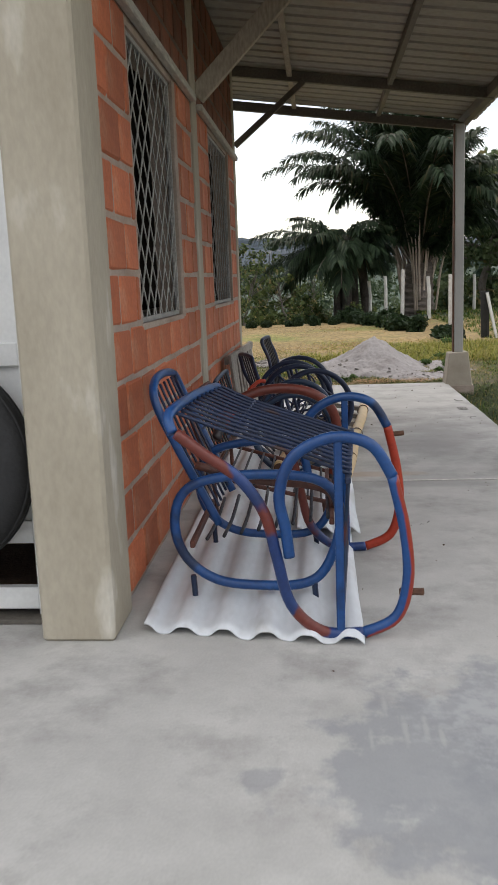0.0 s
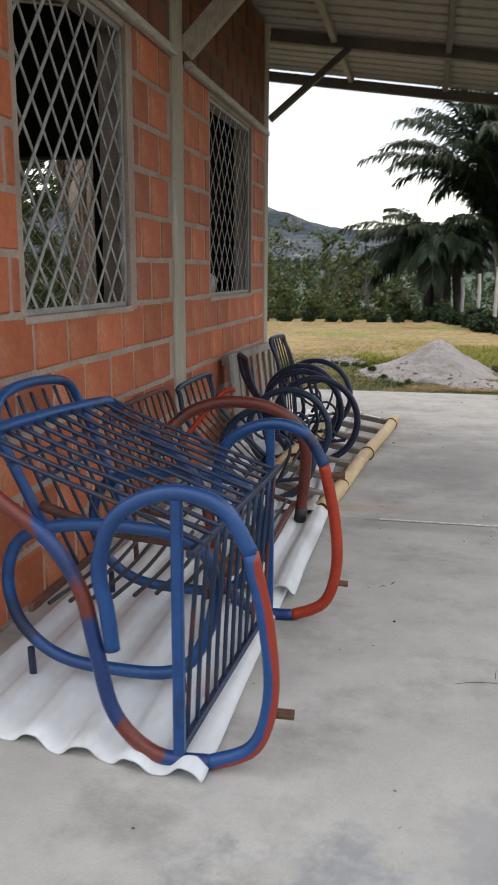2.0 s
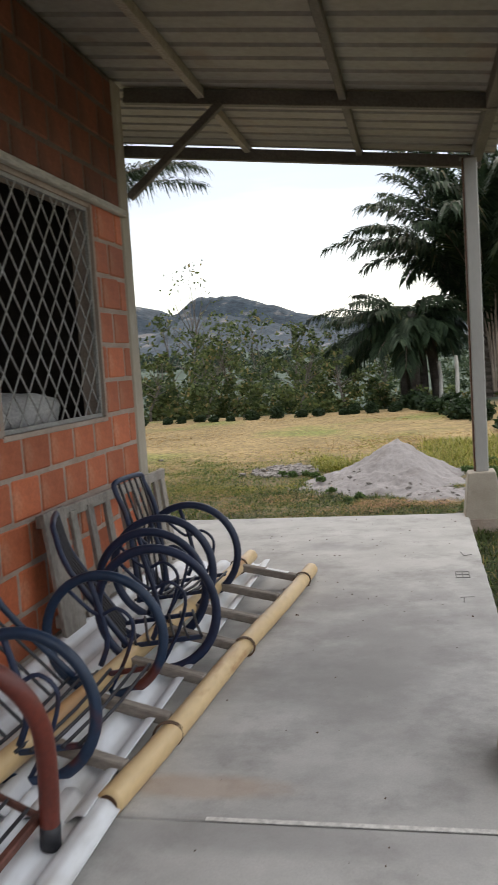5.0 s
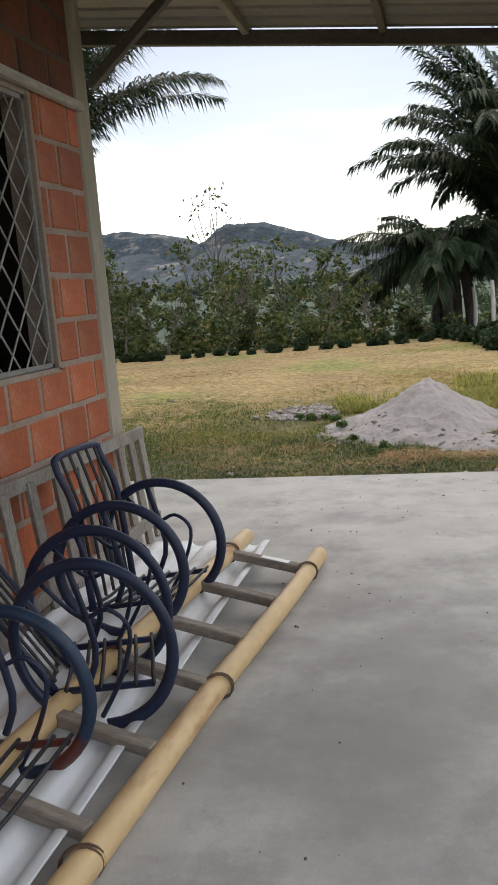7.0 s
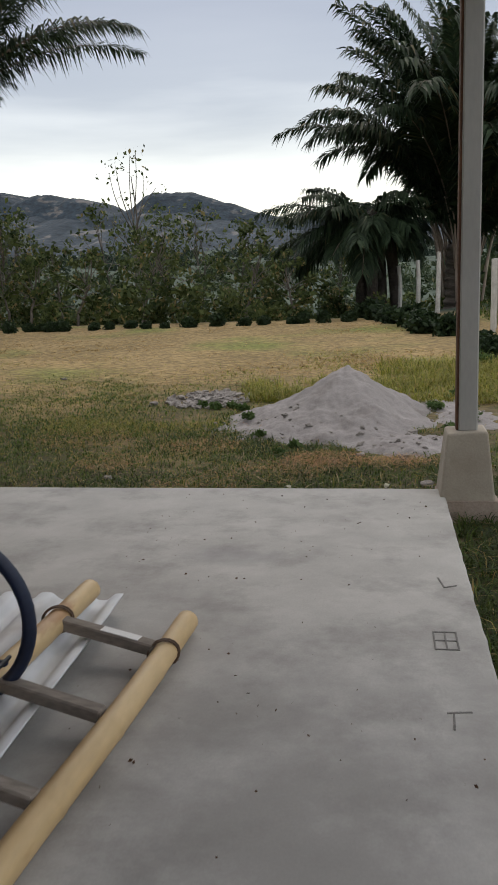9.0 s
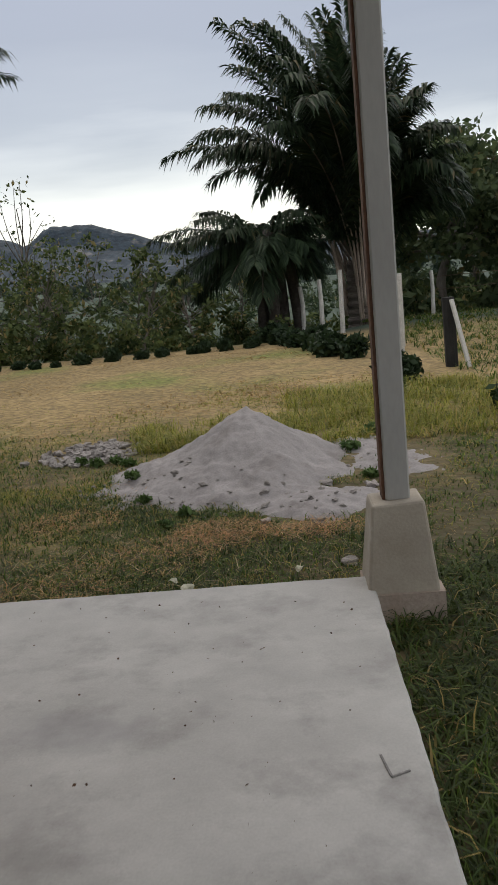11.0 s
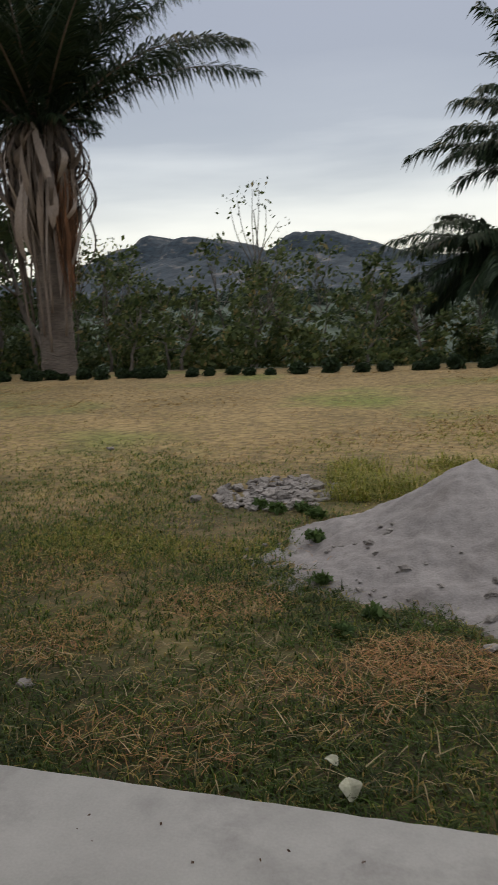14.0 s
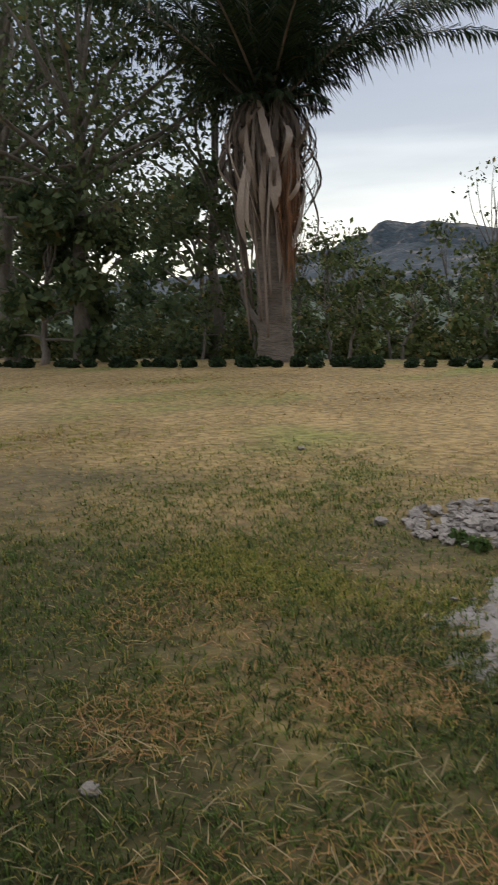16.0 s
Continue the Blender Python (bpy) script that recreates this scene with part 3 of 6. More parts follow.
hx = [-2400 + 40 * i for i in range(36)] + [-960 + 6.0 * i for i in range(200)] + [240 + 40 * i for i in range(50)]
hd = [0.0, 0.1, 0.2, 0.3, 0.4, 0.5, 0.58, 0.66, 0.74, 0.8, 0.86, 0.9, 0.94, 0.97, 1.0, 1.0]
g = Geo()
for j, d in enumerate(hd):
    for x in hx:
        y = 1060 + 440 * d + (200 if j == len(hd) - 1 else 0)
        rise = 0.80 * d + 0.20 * (0.0 if d < 0.86 else min(1.0, (d - 0.86) / 0.09))
        z = 4 + (ridge_height(x + 26 * noise.noise(Vector((x * 0.012, d * 3, 8.0))) * (1 - d)) - 4) * rise
        if 0 < d < 1:
            z += (1 - d) * 20 * abs(noise.noise(Vector((x * 0.013, y * 0.006, 3.0)))) + (1 - d) * 8 * noise.noise(Vector((x * 0.03, y * 0.012, 3.0))) + 4.0 * noise.noise(Vector((x * 0.07, y * 0.03, 7.0))) * (0.4 + 0.6 * (1 - d))
        g.v.append((x, y, z))
n = len(hx)
g.f = [(j * n + i, j * n + i + 1, (j + 1) * n + i + 1, (j + 1) * n + i) for j in range(len(hd) - 1) for i in range(n - 1)]
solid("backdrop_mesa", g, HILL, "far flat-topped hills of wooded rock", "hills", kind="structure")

# ---- porch slab ----
g = Geo()


def slab(x0, x1, y0, y1, skew=0.0, worn=False):
    """A block whose open edges are chipped; the edge at a joint stays straight."""
    def chip(u, k):
        return 0.004 * noise.noise(Vector((u * 5.0, k, 0))) + 0.006 * noise.noise(Vector((u * 19.0, k, 2)))
    line = [(x0, y0), (x1, y0)]
    n = int((y1 - y0) / 0.06)
    line += [(x1 + chip(y0 + (y1 - y0) * i / n, 1.0), y0 + (y1 - skew - y0) * i / n) for i in range(1, n)] + [(x1, y1 - skew)]
    if worn:
        n = int((x1 - x0) / 0.06)
        line += [(x1 + (x0 - x1) * i / n, y1 - skew * (1 - i / n) + chip(x1 + (x0 - x1) * i / n, 5.0)) for i in range(1, n)]
    line.append((x0, y1))
    m = len(line)
    g.add([(x, y, 0) for x, y in line] + [(x, y, -0.45) for x, y in line], [tuple(range(m)), tuple(range(2 * m - 1, m - 1, -1))] + [(i, i + m, (i + 1) % m + m, (i + 1) % m) for i in range(m)])


slab(-7.0, 1.25, -5.0, 5.575)
slab(-7.0, 1.27, 5.583, 10.62, 0.06, True)
floor_ob = solid("floor", g, SLAB, "bare concrete porch slab with grey stains", "floor", kind="structure")
bv = floor_ob.modifiers.new("worn_edge", "BEVEL")
bv.width, bv.segments, bv.limit_method = 0.012, 2, "ANGLE"
g = Geo().box((0.22, 5.572, 0.0), (1.24, 5.592, 0.004), 0.001)
solid("floor_joint_line", g, material("lime_line", (0.55, 0.53, 0.50), (0.66, 0.64, 0.60), scale=12, rough=0.95), "pale lime line along the slab joint", "joint", kind="structure")

# marks pressed into the concrete, laid on as thin dark strips
g = Geo()
for x in (1.085, 1.125, 1.165):
    g.box((x - 0.003, 8.41, 0.0), (x + 0.003, 8.56, 0.003))
for y in (8.414, 8.485, 8.556):
    g.box((1.085, y - 0.003, 0.0), (1.165, y + 0.003, 0.0032))
MARK = material("dark_mark", (0.13, 0.125, 0.118), (0.22, 0.21, 0.20), rough=0.95)
solid("floor_imprint", g, MARK, "small square grid pressed into the concrete", "imprint", kind="structure")
g = Geo().beam((1.14, 9.10, 0.002), (1.158, 8.99, 0.002), 0.006, 0.003, 0).beam((1.158, 8.99, 0.002), (1.21, 9.015, 0.002), 0.006, 0.003, 0)
g.beam((1.09, 7.985, 0.001), (1.165, 7.995, 0.001), 0.006, 0.003, 0).beam((1.11, 7.98, 0.001), (1.105, 7.89, 0.001), 0.006, 0.003, 0)
solid("floor_scratch", g, MARK, "short dark scratches near the slab's edge", "scratch", kind="structure")

def crack(points, width, seed):
    """A hair crack: a thin wandering dark strip a little proud of the slab."""
    pts, out = [Vector((*p, 0.0)) for p in points], []
    for a, b in zip(pts, pts[1:]):
        for i in range(12):
            p = a.lerp(b, i / 12)
            out.append(p + Vector((0.006 * noise.noise(p * 9 + Vector((seed, 0, 0))), 0.012 * noise.noise(p * 14 + Vector((0, seed, 0))), 0)))
    out.append(pts[-1])
    g = Geo()
    for i, p in enumerate(out):
        w = width * (0.35 + 0.65 * abs(noise.noise(p * 23))) * (1 if 0 < i < len(out) - 1 else 0.2)
        d = (out[min(i + 1, len(out) - 1)] - out[max(i - 1, 0)]).normalized()
        side = Vector((-d.y, d.x, 0)) * w
        g.v += [tuple(p - side + Vector((0, 0, 0.0012))), tuple(p + side + Vector((0, 0, 0.0012)))]
    g.f = [(2 * i, 2 * i + 2, 2 * i + 3, 2 * i + 1) for i in range(len(out) - 1)]
    return g


CRACK = material("dark_crack", (0.075, 0.07, 0.065), (0.14, 0.13, 0.12), rough=0.95)
for k, (line, w) in enumerate(((((0.55, 3.79), (0.72, 3.83), (0.88, 3.81), (1.24, 3.86)), 0.005), (((0.27, 4.585), (0.285, 4.61), (0.30, 4.6)), 0.006), (((0.32, 4.62), (0.335, 4.66)), 0.006), (((0.68, 3.84), (0.69, 3.92)), 0.003))):
    solid("floor_crack", crack(line, w, k * 3.3), CRACK, "thin dark crack in the concrete slab", "crack", kind="structure")

# ---- house walls ----
WX, WT = -1.03, 0.14
W1, W2 = (4.17, 5.30, 1.11, 2.40), (6.93, 8.26, 1.11, 2.405)
END_Y, TOP = 9.0, 3.35
SLOPE = 0.137


def roof_z(x):
    """Underside of the rafters."""
    return 3.262 - SLOPE * (x - WX)


def wall_with_openings(x0, x1, y0, y1, z1, holes):
    """A wall along y, in blocks butted round its openings."""
    g = Geo()
    cuts = sorted(holes)
    at = y0
    for a, b, lo, hi in cuts:
        g.box((x0, at, 0), (x1, a, z1))
        g.box((x0, a, 0), (x1, b, lo))
        g.box((x0, a, hi), (x1, b, z1))
        at = b
    g.box((x0, at, 0), (x1, y1, z1))
    return g


# Thin dark sheet added over the slab so the room reads unlit.
solid("floor_room", Geo().box((-6.46, 3.44, 0.002), (WX - WT, 8.84, 0.008)), DIM_FLOOR, "dark sheet added over the slab to dim the room", "floor", kind="structure")
wall_east = solid("wall_east", wall_with_openings(WX - WT, WX - 0.006, 3.44, 8.83, 2.46, [W1, W2]), MORTAR, "wall of hollow clay blocks in rough grey mortar", "wall", kind="structure")
solid("wall_east_top", Geo().box((WX - WT, 3.44, 2.46), (WX - 0.006, 8.83, TOP)), SHADED_MORTAR, "upper courses of the clay block wall, roof shade in their colour", "wall", kind="structure")
# concrete columns of the frame
solid("column_near", Geo().box((-1.27, 3.14, 0), (-0.995, 3.44, TOP), 0.012), CONCRETE, "bare board-marked concrete corner column", "column", kind="structure")
solid("column_middle", Geo().box((WX - WT, 6.04, 0), (WX + 0.008, 6.26, TOP), 0.006), CONCRETE, "flush concrete column strip in the brick wall", "column", kind="structure")
solid("column_corner", Geo().box((WX - 0.2, 8.83, 0), (WX + 0.006, END_Y, TOP), 0.01), CONCRETE, "bare concrete column at the house corner", "column", kind="structure")
# plastered reveals beside the windows
for k, (a, b, lo, hi) in enumerate((W1, W2)):
    g = Geo().box((WX - WT, b, lo - 0.02), (WX + 0.005, b + (0.085 if k == 0 else 0.03), hi + 0.02), 0.004).box((WX - WT, a - 0.03, lo - 0.03), (WX + 0.005, b + 0.03, lo), 0.004)
    solid("trim_reveal_%d" % (k + 1), g, MORTAR, "smeared mortar round a window opening", "trim", kind="structure")
# end wall facing the lawn, with a grilled opening, and the other walls that close the house
OPEN = (-3.85, -2.62, 0.72, 2.31)
g = Geo()
x_at = -6.6
for a, b, lo, hi in (OPEN,):
    g.box((x_at, 8.84, 0), (a, 8.98, TOP)).box((a, 8.84, 0), (b, 8.98, lo)).box((a, 8.84, hi), (b, 8.98, TOP)).box((b, 8.84, 0), (WX - 0.2, 8.98, TOP))
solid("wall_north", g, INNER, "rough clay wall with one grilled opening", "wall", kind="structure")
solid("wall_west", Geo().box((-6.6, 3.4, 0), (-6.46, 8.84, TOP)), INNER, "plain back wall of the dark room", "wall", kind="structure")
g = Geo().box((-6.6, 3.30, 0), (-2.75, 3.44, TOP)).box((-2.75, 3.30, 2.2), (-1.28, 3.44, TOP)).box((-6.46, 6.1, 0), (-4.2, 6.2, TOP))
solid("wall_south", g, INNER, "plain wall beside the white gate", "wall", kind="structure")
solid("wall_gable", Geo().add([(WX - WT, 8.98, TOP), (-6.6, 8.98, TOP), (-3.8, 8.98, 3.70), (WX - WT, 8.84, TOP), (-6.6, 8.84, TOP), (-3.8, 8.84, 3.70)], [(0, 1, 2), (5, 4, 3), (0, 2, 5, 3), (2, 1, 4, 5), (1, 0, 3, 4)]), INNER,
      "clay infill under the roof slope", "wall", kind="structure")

# batten along the wall above the windows, broken at the middle brace
batten = thing("wall_batten", (WX, 6, 2.44), "pale grey batten fixed along the wall above the windows", "batten")
part("strip", Geo().box((WX, 3.5, 2.435), (WX + 0.045, 6.02, 2.48), 0.006), TRIM, batten)
part("strip", Geo().box((WX, 6.30, 2.43), (WX + 0.045, 8.84, 2.475), 0.006), TRIM, batten)


def grille(name, a, b, lo, hi, at, along_x=False, flat=0.012):
    """A window of crossed flat bars in a thin frame."""
    def P(u, z, depth=0.0):
        return (u, at + depth, z) if along_x else (at + depth, u, z)
    ob = thing(name, P((a + b) / 2, lo), "open window behind a grey diamond-pattern steel grille", "window", kind="structure")
    fr = Geo()
    for p, q in ((P(a + 0.012, lo), P(a + 0.012, hi)), (P(b - 0.012, lo), P(b - 0.012, hi)), (P(a, lo + 0.012), P(b, lo + 0.012)), (P(a, hi - 0.012), P(b, hi - 0.012))):
        fr.beam(p, q, 0.024, 0.024, 0.002)
    part("window_frame", fr, GRILLE, ob)
    w, h = 0.172, 0.205
    slope = h / w
    for sign, depth in ((1, 0.006), (-1, -0.006)):
        k = -12
        while k < 40:
            # bar: z = lo + sign * slope * (u - a) + offset
            c = k * h
            pts = []
            for u in (a, b):
                z = lo + c + sign * slope * (u - a)
                pts.append((u, z))
            (u0, z0), (u1, z1) = pts
            t0, t1 = 0.0, 1.0
            dz = z1 - z0
            ta, tb = sorted(((lo - z0) / dz, (hi - z0) / dz))
            t0, t1 = max(t0, ta), min(t1, tb)
            if t1 - t0 > 0.03:
                p = P(u0 + (u1 - u0) * t0, z0 + dz * t0, depth)
                q = P(u0 + (u1 - u0) * t1, z0 + dz * t1, depth)
                part("bar", Geo().beam(p, q, 0.004 if not along_x else flat, flat if not along_x else 0.004, 0), GRILLE, ob)
            k += 1
    return ob


grille("window_1", *W1, WX - 0.03, flat=0.017)
grille("window_2", *W2, WX - 0.03, flat=0.011)
grille("window_3", *OPEN, 8.91, along_x=True)
# pale sack lying inside the second window
g = Geo()
bm = bmesh.new()
bmesh.ops.create_icosphere(bm, subdivisions=3, radius=1.0)
for v in bm.verts:
    k = 1 + 0.18 * noise.noise(v.co * 2.2)
    v.co = Vector((v.co.x * 0.16 * k, v.co.y * 0.55 * k, max(-0.75, v.co.z) * 0.13 * k))
g.add([(v.co.x - 1.40, v.co.y + 7.75, v.co.z + 1.17) for v in bm.verts], [[v.index for v in f.verts] for f in bm.faces])
bm.free()
solid("sack", g, CLOTH, "pale cloth sack lying on a shelf inside the window", "sack", smooth=True)
solid("shelf", Geo().box((-1.72, 7.0, 0.98), (-1.18, 8.45, 1.075), 0.004).box((-1.68, 7.1, 0), (-1.62, 7.16, 0.98)).box((-1.68, 8.3, 0), (-1.62, 8.36, 0.98)).box((-1.26, 7.1, 0), (-1.2, 7.16, 0.98)).box((-1.26, 8.3, 0), (-1.2, 8.36, 0.98)), OLDWOOD, "rough wooden shelf inside the dark room", "shelf")

# white gate in the recess and the tyre on it
gate = thing("gate", (-2.0, 3.37, 0), "white painted steel gate standing in the recess", "gate")
for x in (-1.305, -2.0, -2.70):
    part("stile", Geo().box((x - 0.04, 3.345, 0.02), (x + 0.04, 3.395, 2.18), 0.004), WHITE, gate)
for z in (0.09, 0.36, 1.05, 2.14):
    part("rail", Geo().box((-2.66, 3.35, z - 0.045), (-1.345, 3.39, z + 0.045), 0.004), WHITE, gate)
part("lower_panel", Geo().box((-2.66, 3.372, 0.40), (-1.345, 3.38, 2.1), 0.0), WHITE, gate)
solid("gate_sill", Geo().box((-2.75, 3.30, 0.0), (-1.29, 3.43, 0.018), 0.003), BEAM, "dark steel threshold under the gate", "threshold", kind="structure")


def ring(centre, R, r, axis, sides=14, steps=40, squash=1.0):
    c = Vector(centre)
    pts = []
    for k in range(steps):
        a = 2 * math.pi * k / steps
        u, v = math.cos(a) * R, math.sin(a) * R * squash
        pts.append(c + (Vector((u, 0, v)) if axis == "y" else Vector((0, u, v))))
    return Geo().tube(pts, r, sides, closed=True)


tyre = thing("tyre", (-1.70, 3.24, 0.72), "black rubber tyre hanging against the white gate", "tyre")
part("casing", ring((-1.70, 3.245, 0.66), 0.335, 0.085, "y"), RUBBER, tyre, smooth=True)
for k in (-1, 0, 1):
    part("tread_rib", ring((-1.70, 3.245 + 0.034 * k, 0.66), 0.418 - 0.008 * abs(k), 0.007, "y", 6), RUBBER, tyre, smooth=True)
part("tag", Geo().box((-1.66, 3.145, 1.02), (-1.46, 3.16, 1.07), 0.003), YELLOW, tyre, "yellow band")
part("rope", Geo().tube([(-1.70, 3.245, 1.07), (-1.70, 3.27, 1.3), (-1.70, 3.345, 1.72)], 0.008, 6), WIRE, tyre)

# ---- roof ----
g = Geo()


def ribs(y0, y1):
    out, y = [], y0
    while y < y1:
        out += [(y, 0.0), (y + 0.16, 0.0), (y + 0.175, 0.028), (y + 0.215, 0.028)]
        y += 0.23
    return [p for p in out if p[0] <= y1]


LIFT = 0.112
# Porch roof south of about y=6 is unseen, extended to shade the wall.
for y0, xa, za, xb, zb in ((3.22, 1.62, roof_z(1.62), WX - 0.1, roof_z(WX - 0.1)), (3.22, WX - 0.1, roof_z(WX - 0.1), -3.8, roof_z(-3.8)), (3.22, -3.8, roof_z(-3.8), -7.0, roof_z(-3.8) - 0.5)):
    k = len(g.v)
    prof = ribs(y0, 10.86)
    for yy, dz in prof:
        g.v += [(xa, yy, za + LIFT + dz), (xb, yy, zb + LIFT + dz)]
    g.f += [(k + 2 * i, k + 2 * i + 2, k + 2 * i + 3, k + 2 * i + 1) for i in range(len(prof) - 1)]
roof_ob = solid("ceiling", g, ROOF, "pale ribbed metal roof sheets seen from below", "roof", kind="structure")
th = roof_ob.modifiers.new("gauge", "SOLIDIFY")
th.thickness, th.offset = 0.004, 1
for y, lift in ((10.72, -0.03), (9.10, 0.0), (6.28, 0.0), (3.4, 0.0)):
    a, b = (1.50, y, roof_z(1.50) + 0.05 + lift), (WX if y < 10 else -1.9, y, roof_z(WX if y < 10 else -1.9) + 0.05 + lift)
    solid("beam", Geo().beam(a, b, 0.06, 0.10, 0.004), BEAM, "dark steel rafter carrying the porch roof", "beam", "porch rafters")
for x in (-0.47, 0.50):
    solid("purlin", Geo().beam((x, 3.26, roof_z(x) + 0.072), (x, 10.84, roof_z(x) + 0.072), 0.05, 0.07, 0.004), PALE_BEAM if x < 0 else BEAM, "steel purlin under the roof sheets", "beam", "porch purlins")
solid("eave_beam", Geo().beam((1.46, 3.26, roof_z(1.46) + 0.058), (1.46, 10.84, roof_z(1.46) + 0.058), 0.08, 0.10, 0.005), BEAM, "steel eave beam along the roof's low edge", "beam")
solid("wall_plate", Geo().box((WX - 0.12, 3.3, TOP), (WX - 0.02, 8.99, TOP + 0.02), 0.004), BEAM, "dark timber plate on top of the wall", "beam")
solid("brace", Geo().beam((WX + 0.005, 9.04, 2.60), (-0.33, 9.06, 3.17), 0.055, 0.055, 0.004), BEAM, "dark steel brace from wall to rafter", "brace", "porch braces")
solid("brace", Geo().beam((WX + 0.01, 6.28, 2.52), (-0.36, 6.28, 3.17), 0.06, 0.12, 0.004), PALE_BEAM, "broad pale timber brace from wall to rafter", "brace", "porch braces")


def porch_post(x, y):
    ob = thing("porch_post", (x, y, -0.15), "grey steel porch post with rusty side on concrete footing", "post", "porch posts")
    f = Geo()
    b, t = 0.155, 0.112
    f.add([(x - b, y - b, -0.03), (x + b, y - b, -0.03), (x + b, y + b, -0.03), (x - b, y + b, -0.03), (x - t, y - t, 0.36), (x + t, y - t, 0.37), (x + t, y + t, 0.37), (x - t, y + t, 0.36)],
          [(0, 3, 2, 1), (4, 5, 6, 7), (0, 1, 5, 4), (1, 2, 6, 5), (2, 3, 7, 6), (3, 0, 4, 7)])
    ft = part("footing", f, FOOTING, ob, "rough tapered concrete footing")
    bb = ft.modifiers.new("worn_edge", "BEVEL")
    bb.width, bb.segments = 0.012, 2
    pad = Geo()
    ring_pts = [(x + (b + 0.008) * (1 + 0.10 * noise.noise(Vector((i * 1.7, y, 3)))) * cu, y + (b + 0.008) * (1 + 0.10 * noise.noise(Vector((i * 2.3, x, 5)))) * cv) for i, (cu, cv) in enumerate(((-1, -1), (-0.4, -1.05), (0.3, -1), (1, -1), (1.05, -0.3), (1, 0.4), (1, 1), (0.2, 1.04), (-1, 1), (-1.03, 0.1)))]
    m = len(ring_pts)
    pad.add([(px, py, -0.02) for px, py in ring_pts] + [(px, py, -0.24) for px, py in ring_pts], [tuple(range(m)), tuple(range(2 * m - 1, m - 1, -1))] + [(i, i + m, (i + 1) % m + m, (i + 1) % m) for i in range(m)])
    part("pad", pad, MORTAR, ob, "rough broken concrete pad")
    top = roof_z(x)
    part("shaft", Geo().box((x - 0.045, y - 0.055, 0.36), (x + 0.06, y + 0.045, top), 0.008), POST, ob)
    part("rusty_flange", Geo().box((x - 0.058, y - 0.04, 0.365), (x - 0.045, y + 0.05, top), 0.002), RUST, ob, "rust-brown steel flange")
    part("head_plate", Geo().box((x - 0.075, y - 0.075, top), (x + 0.075, y + 0.075, top + 0.008), 0.001), BEAM, ob)
    return ob


porch_post(1.39, 10.52)
porch_post(1.28, 6.0)

# ---- furniture on the porch ----
def side_pts(pairs, y, shift=0.0):
    return [(x + shift, y, z) for x, z in pairs]


ARM = [(-0.402, 0.31), (-0.414, 0.42), (-0.432, 0.54), (-0.38, 0.675), (-0.245, 0.742), (-0.11, 0.715), (-0.035, 0.60)]
FRONT = [(-0.035, 0.60), (0.008, 0.40), (0.018, 0.22), (-0.025, 0.08), (-0.14, 0.022)]
RUN = [(-0.14, 0.022), (-0.29, 0.028), (-0.40, 0.13), (-0.447, 0.31), (-0.485, 0.47), (-0.57, 0.60), (-0.69, 0.69), (-0.79, 0.77)]
SHIFT = 0.045
ARM, FRONT, RUN = ([(x + SHIFT, z) for x, z in L] for L in (ARM, FRONT, RUN))
settee = thing("settee", (-0.3, 3.65, 0), "tipped metal settee frame in chipped blue and red paint", "settee")
YN, YF = 3.17, 4.18
for y, shift in ((YN, 0.01), (YF, 0.07)):
    part("arm_tube", Geo().tube(side_pts(ARM, y, shift), 0.021, 12, smooth=6), BLUE, settee, "bright blue tube", smooth=True)
    part("front_tube", Geo().tube(side_pts(FRONT, y, shift), 0.021, 12, smooth=6), SPRAYED if y == YN else REDP, settee, "worn red tube over blue", smooth=True)
    part("runner_tube", Geo().tube(side_pts(RUN, y, shift), 0.021, 12, smooth=6), RUNNER, settee, "blue tube worn to maroon", smooth=True)
MOVE = Matrix.Translation((SHIFT, 0, 0))
part("back_rail", Geo().tube([(-0.79, YN, 0.77), (-0.81, YN + 0.03, 0.815), (-0.80, YN + 0.12, 0.84), (-0.78, 3.7, 0.835), (-0.745, YF - 0.12, 0.82), (-0.74, YF - 0.02, 0.79), (-0.745, YF, 0.77)], 0.02, 12, smooth=5).moved(MOVE), BLUE, settee, smooth=True)
part("upright", Geo().box((-0.228, YN - 0.012, 0.03), (-0.198, YN + 0.012, 0.735), 0.004).moved(MOVE), BLUE, settee)
part("upright", Geo().box((-0.176, YF - 0.012, 0.03), (-0.146, YF + 0.012, 0.735), 0.004).moved(MOVE), BLUE, settee)
part("seat_rail", Geo().beam((-0.213, YN, 0.045), (-0.161, YF, 0.045), 0.022, 0.022).moved(MOVE), NAVY, settee)
part("seat_rail", Geo().beam((-0.18, YN, 0.585), (-0.13, YF, 0.585), 0.022, 0.022).moved(MOVE), NAVY, settee)
for k in range(11):
    u = (k + 0.7) / 11.6
    y = YN + u * (YF - YN)
    x = -0.213 + 0.052 * u
    part("seat_slat", Geo().tube([(x, y, 0.05), (x + 0.012, y, 0.3), (x + 0.035, y, 0.58)], 0.0075, 6, smooth=3).moved(MOVE), DEEP, settee, smooth=True)
for k in range(12):
    u = (k + 0.5) / 12
    y = YN + 0.03 + u * (YF - YN - 0.06)
    part("back_slat", Geo().tube([(-0.785 + 0.04 * u, y, 0.83), (-0.60, y + 0.01, 0.755), (-0.36, y + 0.01, 0.67), (-0.165 + 0.03 * u, y, 0.592)], 0.0075, 6, smooth=3).moved(MOVE), NAVY, settee, smooth=True)
